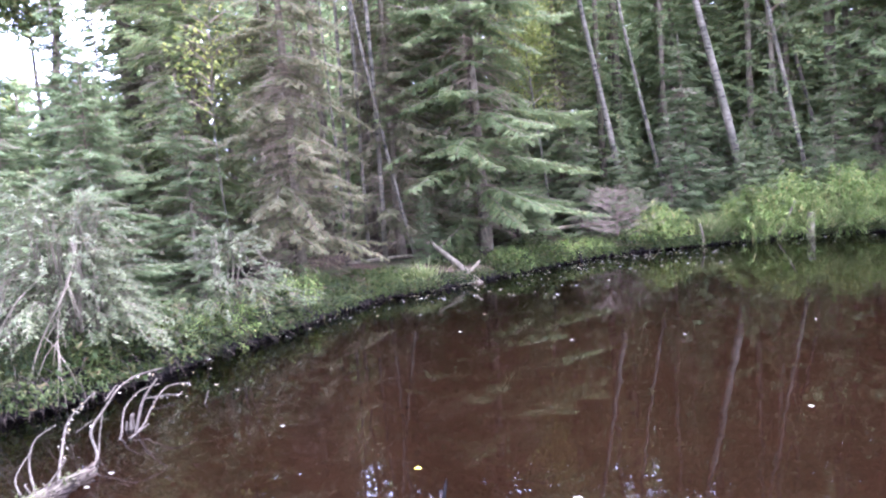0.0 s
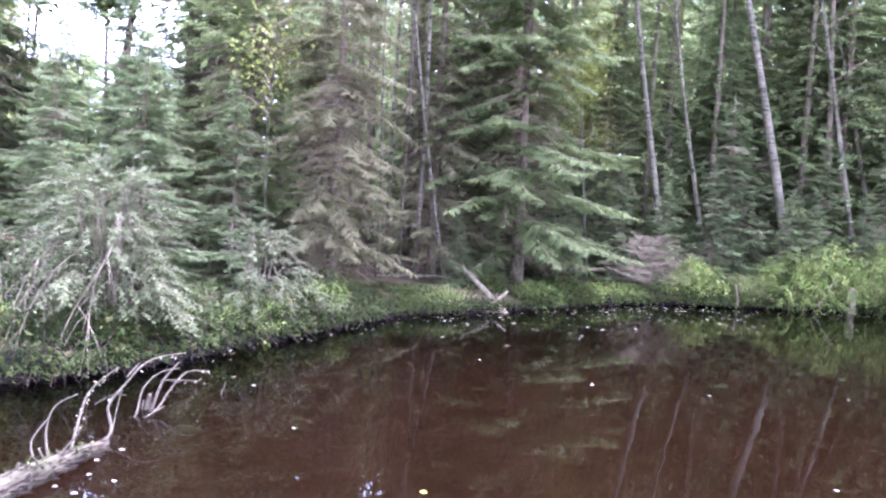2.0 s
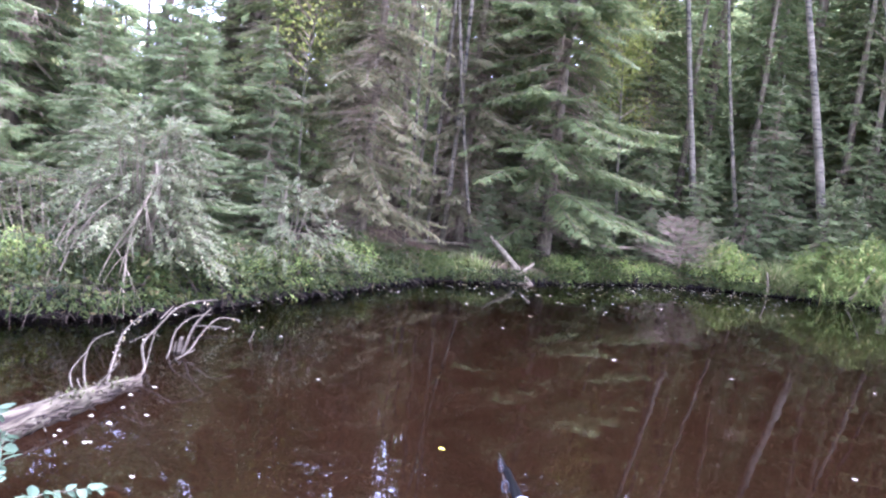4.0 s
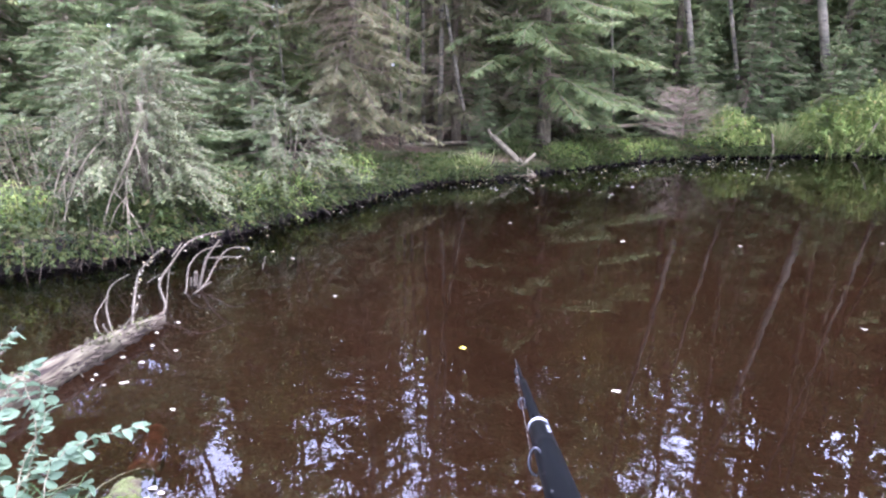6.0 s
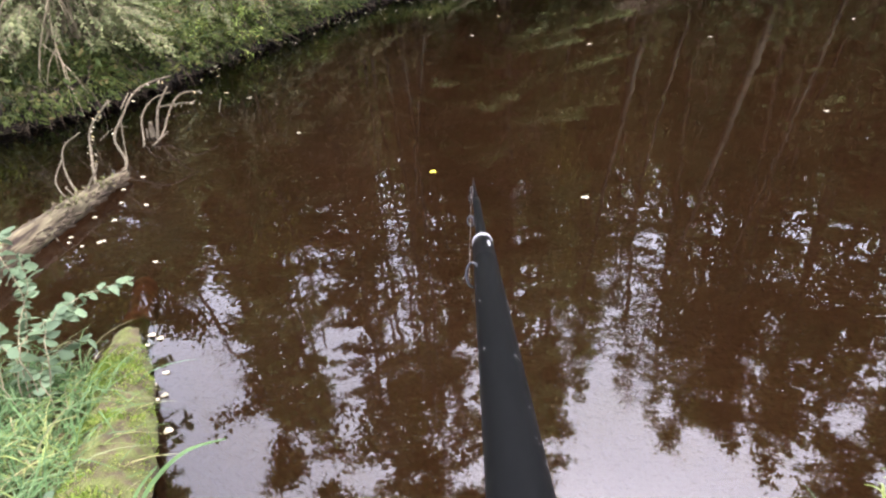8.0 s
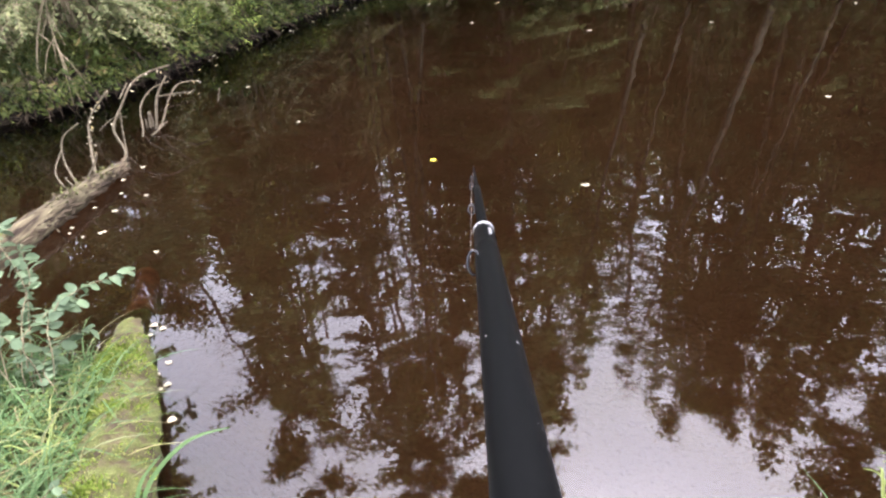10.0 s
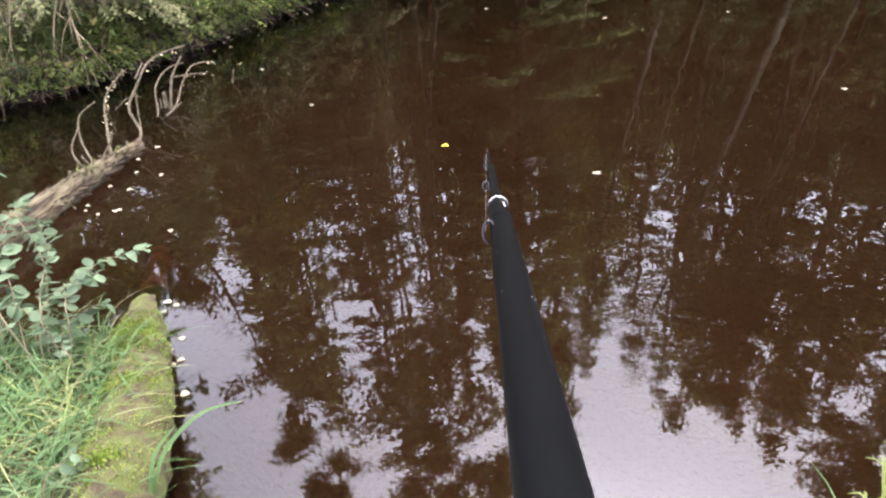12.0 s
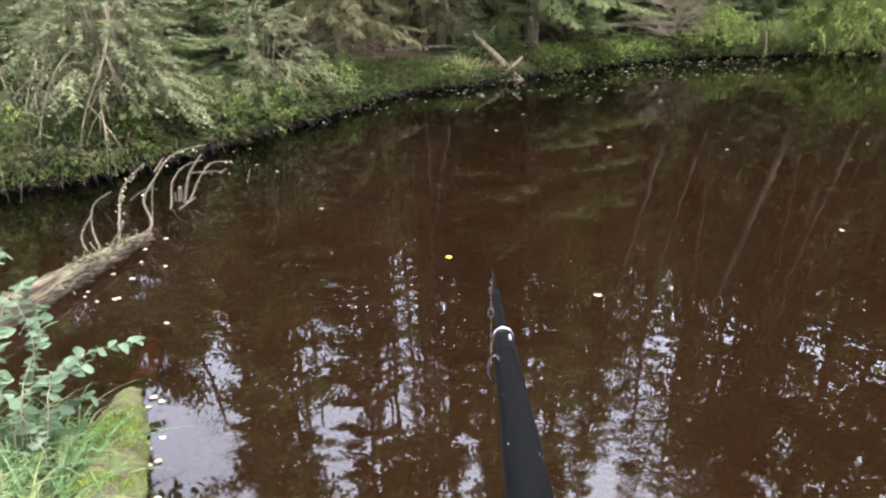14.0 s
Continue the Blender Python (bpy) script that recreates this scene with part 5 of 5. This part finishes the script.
def leafy_plant(label, stems, seed, every=0.0155, category="plant"):
    """Arching stems with alternate rounded leaves, each leaf a piece of its own."""
    r = random.Random(seed)
    ob = thing("leafy_plant", label, category, (-0.10, 0.0, 0.0))
    for pts in stems:
        run = bend(pts, 8)
        ph, sway = r.uniform(0, 6.28), r.uniform(0.02, 0.05)
        run = [p + Vector((sway * math.sin(0.28 * i + ph), sway * math.cos(0.23 * i + ph), r.gauss(0, 0.004))) * min(1, i / 9) for i, p in enumerate(run)]
        b = Buf()
        b.tube(run, lerp(0.0026, 0.0008, len(run)), 5)
        part("stem", b, SPRUCE_BARK, ob, "thin brown stem", True)
        acc = 0.0
        flip = 1
        for i in range(6, len(run)):
            acc += (run[i] - run[i - 1]).length
            while acc > every:
                acc -= every
                flip = -flip
                d = (run[i] - run[i - 1]).normalized()
                lf = new("leaf", r.choice(LEAF_SHAPES))
                lf.parent = ob
                q = math.atan2(d.y, d.x) + flip * r.uniform(0.4, 1.3)
                lf.matrix_basis = Matrix.LocRotScale(run[i], Euler((r.uniform(-0.9, 0.9), r.uniform(-0.4, 1.0), q)), Vector((1, 1, 1)) * r.uniform(0.5, 1.15))


leafy_plant("leafy sapling with rounded grey-green leaves leaning over the water", [
    [(-1.58, 1.52, 0.12), (-1.58, 1.66, 0.32), (-1.52, 1.80, 0.42), (-1.43, 1.94, 0.40)],
    [(-1.62, 1.52, 0.12), (-1.75, 1.75, 0.38), (-1.87, 2.0, 0.50), (-1.99, 2.16, 0.55)],
    [(-1.60, 1.50, 0.12), (-1.72, 1.72, 0.38), (-1.80, 1.9, 0.46), (-1.86, 2.10, 0.50)],
    [(-1.65, 1.50, 0.12), (-1.80, 1.65, 0.36), (-1.90, 1.8, 0.50), (-2.0, 1.96, 0.56)],
    [(-1.60, 1.50, 0.12), (-1.62, 1.62, 0.30), (-1.60, 1.72, 0.38), (-1.56, 1.76, 0.40)],
    [(-1.62, 1.50, 0.12), (-1.70, 1.58, 0.26), (-1.76, 1.66, 0.34), (-1.82, 1.72, 0.38)],
    [(-1.55, 1.50, 0.12), (-1.56, 1.60, 0.22), (-1.57, 1.68, 0.28), (-1.56, 1.75, 0.26)],
    [(-1.70, 1.50, 0.12), (-1.85, 1.70, 0.40), (-2.0, 1.95, 0.55), (-2.12, 2.22, 0.66)],
    [(-1.70, 1.45, 0.12), (-1.90, 1.60, 0.38), (-2.05, 1.75, 0.50), (-2.15, 1.90, 0.55)],
], 121)
leafy_plant("small leafy seedling in the grass", [[(-1.28, 0.98, 0.14), (-1.26, 1.0, 0.22), (-1.24, 1.03, 0.28)], [(-1.28, 0.98, 0.14), (-1.25, 1.02, 0.2), (-1.22, 1.06, 0.26)]], 122, 0.03)


# ---- fishing rod, resting low over the water ----
def fishing_rod():
    base = aim(-32.6, 7.75, -6.3, 0.016, 0.005, 1.704)
    ob = thing("fishing_rod", "matt black telescopic fishing rod with chrome guide held over the water", "fishing rod")
    black = plain("rod_black", (0.0024, 0.0026, 0.0027), 0.36, 0.0, 0.18, 400, 0.03)
    pale = plain("rod_silver", (0.20, 0.20, 0.20), 0.4, 0.2, 0.1, 300)
    dark = plain("guide_dark", (0.02, 0.02, 0.022), 0.25, 0.6)
    chrome = plain("guide_chrome", (0.6, 0.6, 0.6), 0.2, 1.0)

    def at(z):
        """The rod's axis at a depth along the view."""
        return base @ Vector((0.0245 + 0.040 * z, -0.1385 + 0.244 * z, -z))

    def piece(name, z0, z1, d0, d1, mat, label=""):
        b = Buf()
        b.tube([at(z) for z in lerp(z0, z1, 8)], [d / 2 for d in lerp(d0, d1, 8)], 24)
        part(name, b, mat, ob, label, True)

    piece("butt_section", 0.03, 0.672, 0.0272, 0.0214, black)
    piece("ring", 0.665, 0.674, 0.0220, 0.0220, pale, "silver ring")
    piece("upper_section", 0.675, 0.990, 0.0122, 0.0108, black)
    piece("tip_section", 0.989, 1.20, 0.0052, 0.0042, black)
    piece("tip_top", 1.19, 1.30, 0.0030, 0.0018, black)
    way = (at(1.0) - at(0.5)).normalized()
    left = (base.to_3x3() @ Vector((-1, 0, 0))).normalized()
    down = way.cross(left).normalized()
    # plain bars where the small label is
    lab = Buf()
    up = base.to_3x3() @ Vector((0.0, 0.83, 0.56))
    for k in range(3):
        c = at(0.640 - 0.010 * k) + up.normalized() * 0.01105 - left * 0.0012
        lab.add([tuple(c + left * 0.0045 + way * 0.003), tuple(c - left * 0.0045 + way * 0.003), tuple(c - left * 0.0045 - way * 0.003), tuple(c + left * 0.0045 - way * 0.003)], [(0, 1, 2, 3)])
    part("label", lab, pale, ob, "small pale label of unreadable bars")

    def guide(z, off, size, thick, mat, tall):
        g = Buf()
        c = at(z) + left * off + down * 0.0
        a = (left * 0.9 + down * 0.1).normalized()
        t = (base.to_3x3() @ Vector((0.0, 1, 0))).normalized()
        ring = [c + a * (size * math.cos(q)) + t * (tall * math.sin(q)) for q in lerp(0, 2 * math.pi, 25)]
        g.tube(ring, [thick] * 25, 8, cap=False)
        p = part("guide", g, mat, ob, "line guide ring", True)
        f = Buf()
        f.tube([c - t * tall, at(z - 0.012)], [thick * 0.8, thick * 0.6], 6)
        f.tube([c + t * tall, at(z + 0.03)], [thick * 0.8, thick * 0.6], 6)
        leg = new("guide_foot", f.mesh("guide_foot", mat, True))
        leg.parent = p

    guide(0.545, 0.0125, 0.0055, 0.0012, dark, 0.0105)
    guide(0.80, 0.0110, 0.0040, 0.0010, dark, 0.0065)
    guide(1.00, 0.0080, 0.0030, 0.0008, dark, 0.0050)
    guide(1.10, 0.0060, 0.0025, 0.0007, dark, 0.0040)
    ln = Buf()
    ln.tube([at(0.545) + left * 0.0155, at(0.80) + left * 0.011, at(1.0) + left * 0.008, at(1.29)], [0.0002] * 4, 5)
    part("line", ln, plain("fishing_line", (0.10, 0.085, 0.07), 0.5), ob, "thin pale fishing line")
    sp = Buf()
    r = random.Random(7)
    for k in range(110):
        z = r.uniform(0.20, 0.66) if k < 60 else 0.318 + r.gauss(0, 0.004)
        rad = 0.0136 - 0.0029 * (z - 0.03) / 0.642
        a = r.uniform(-1.1, 1.1) if k < 60 else r.gauss(0.1, 0.22)
        nrm = (up.normalized() * math.cos(a) + left * math.sin(a)).normalized()
        c = at(z) + nrm * (rad + 0.0004)
        s = r.uniform(0.0003, 0.0009)
        w = nrm.cross(way).normalized()
        sp.add([tuple(c + w * s), tuple(c + way * s * 2), tuple(c - w * s), tuple(c - way * s)], [(0, 1, 2, 3)])
    part("dirt_specks", sp, pale, ob, "dried pale specks", kind="stuff")


fishing_rod()
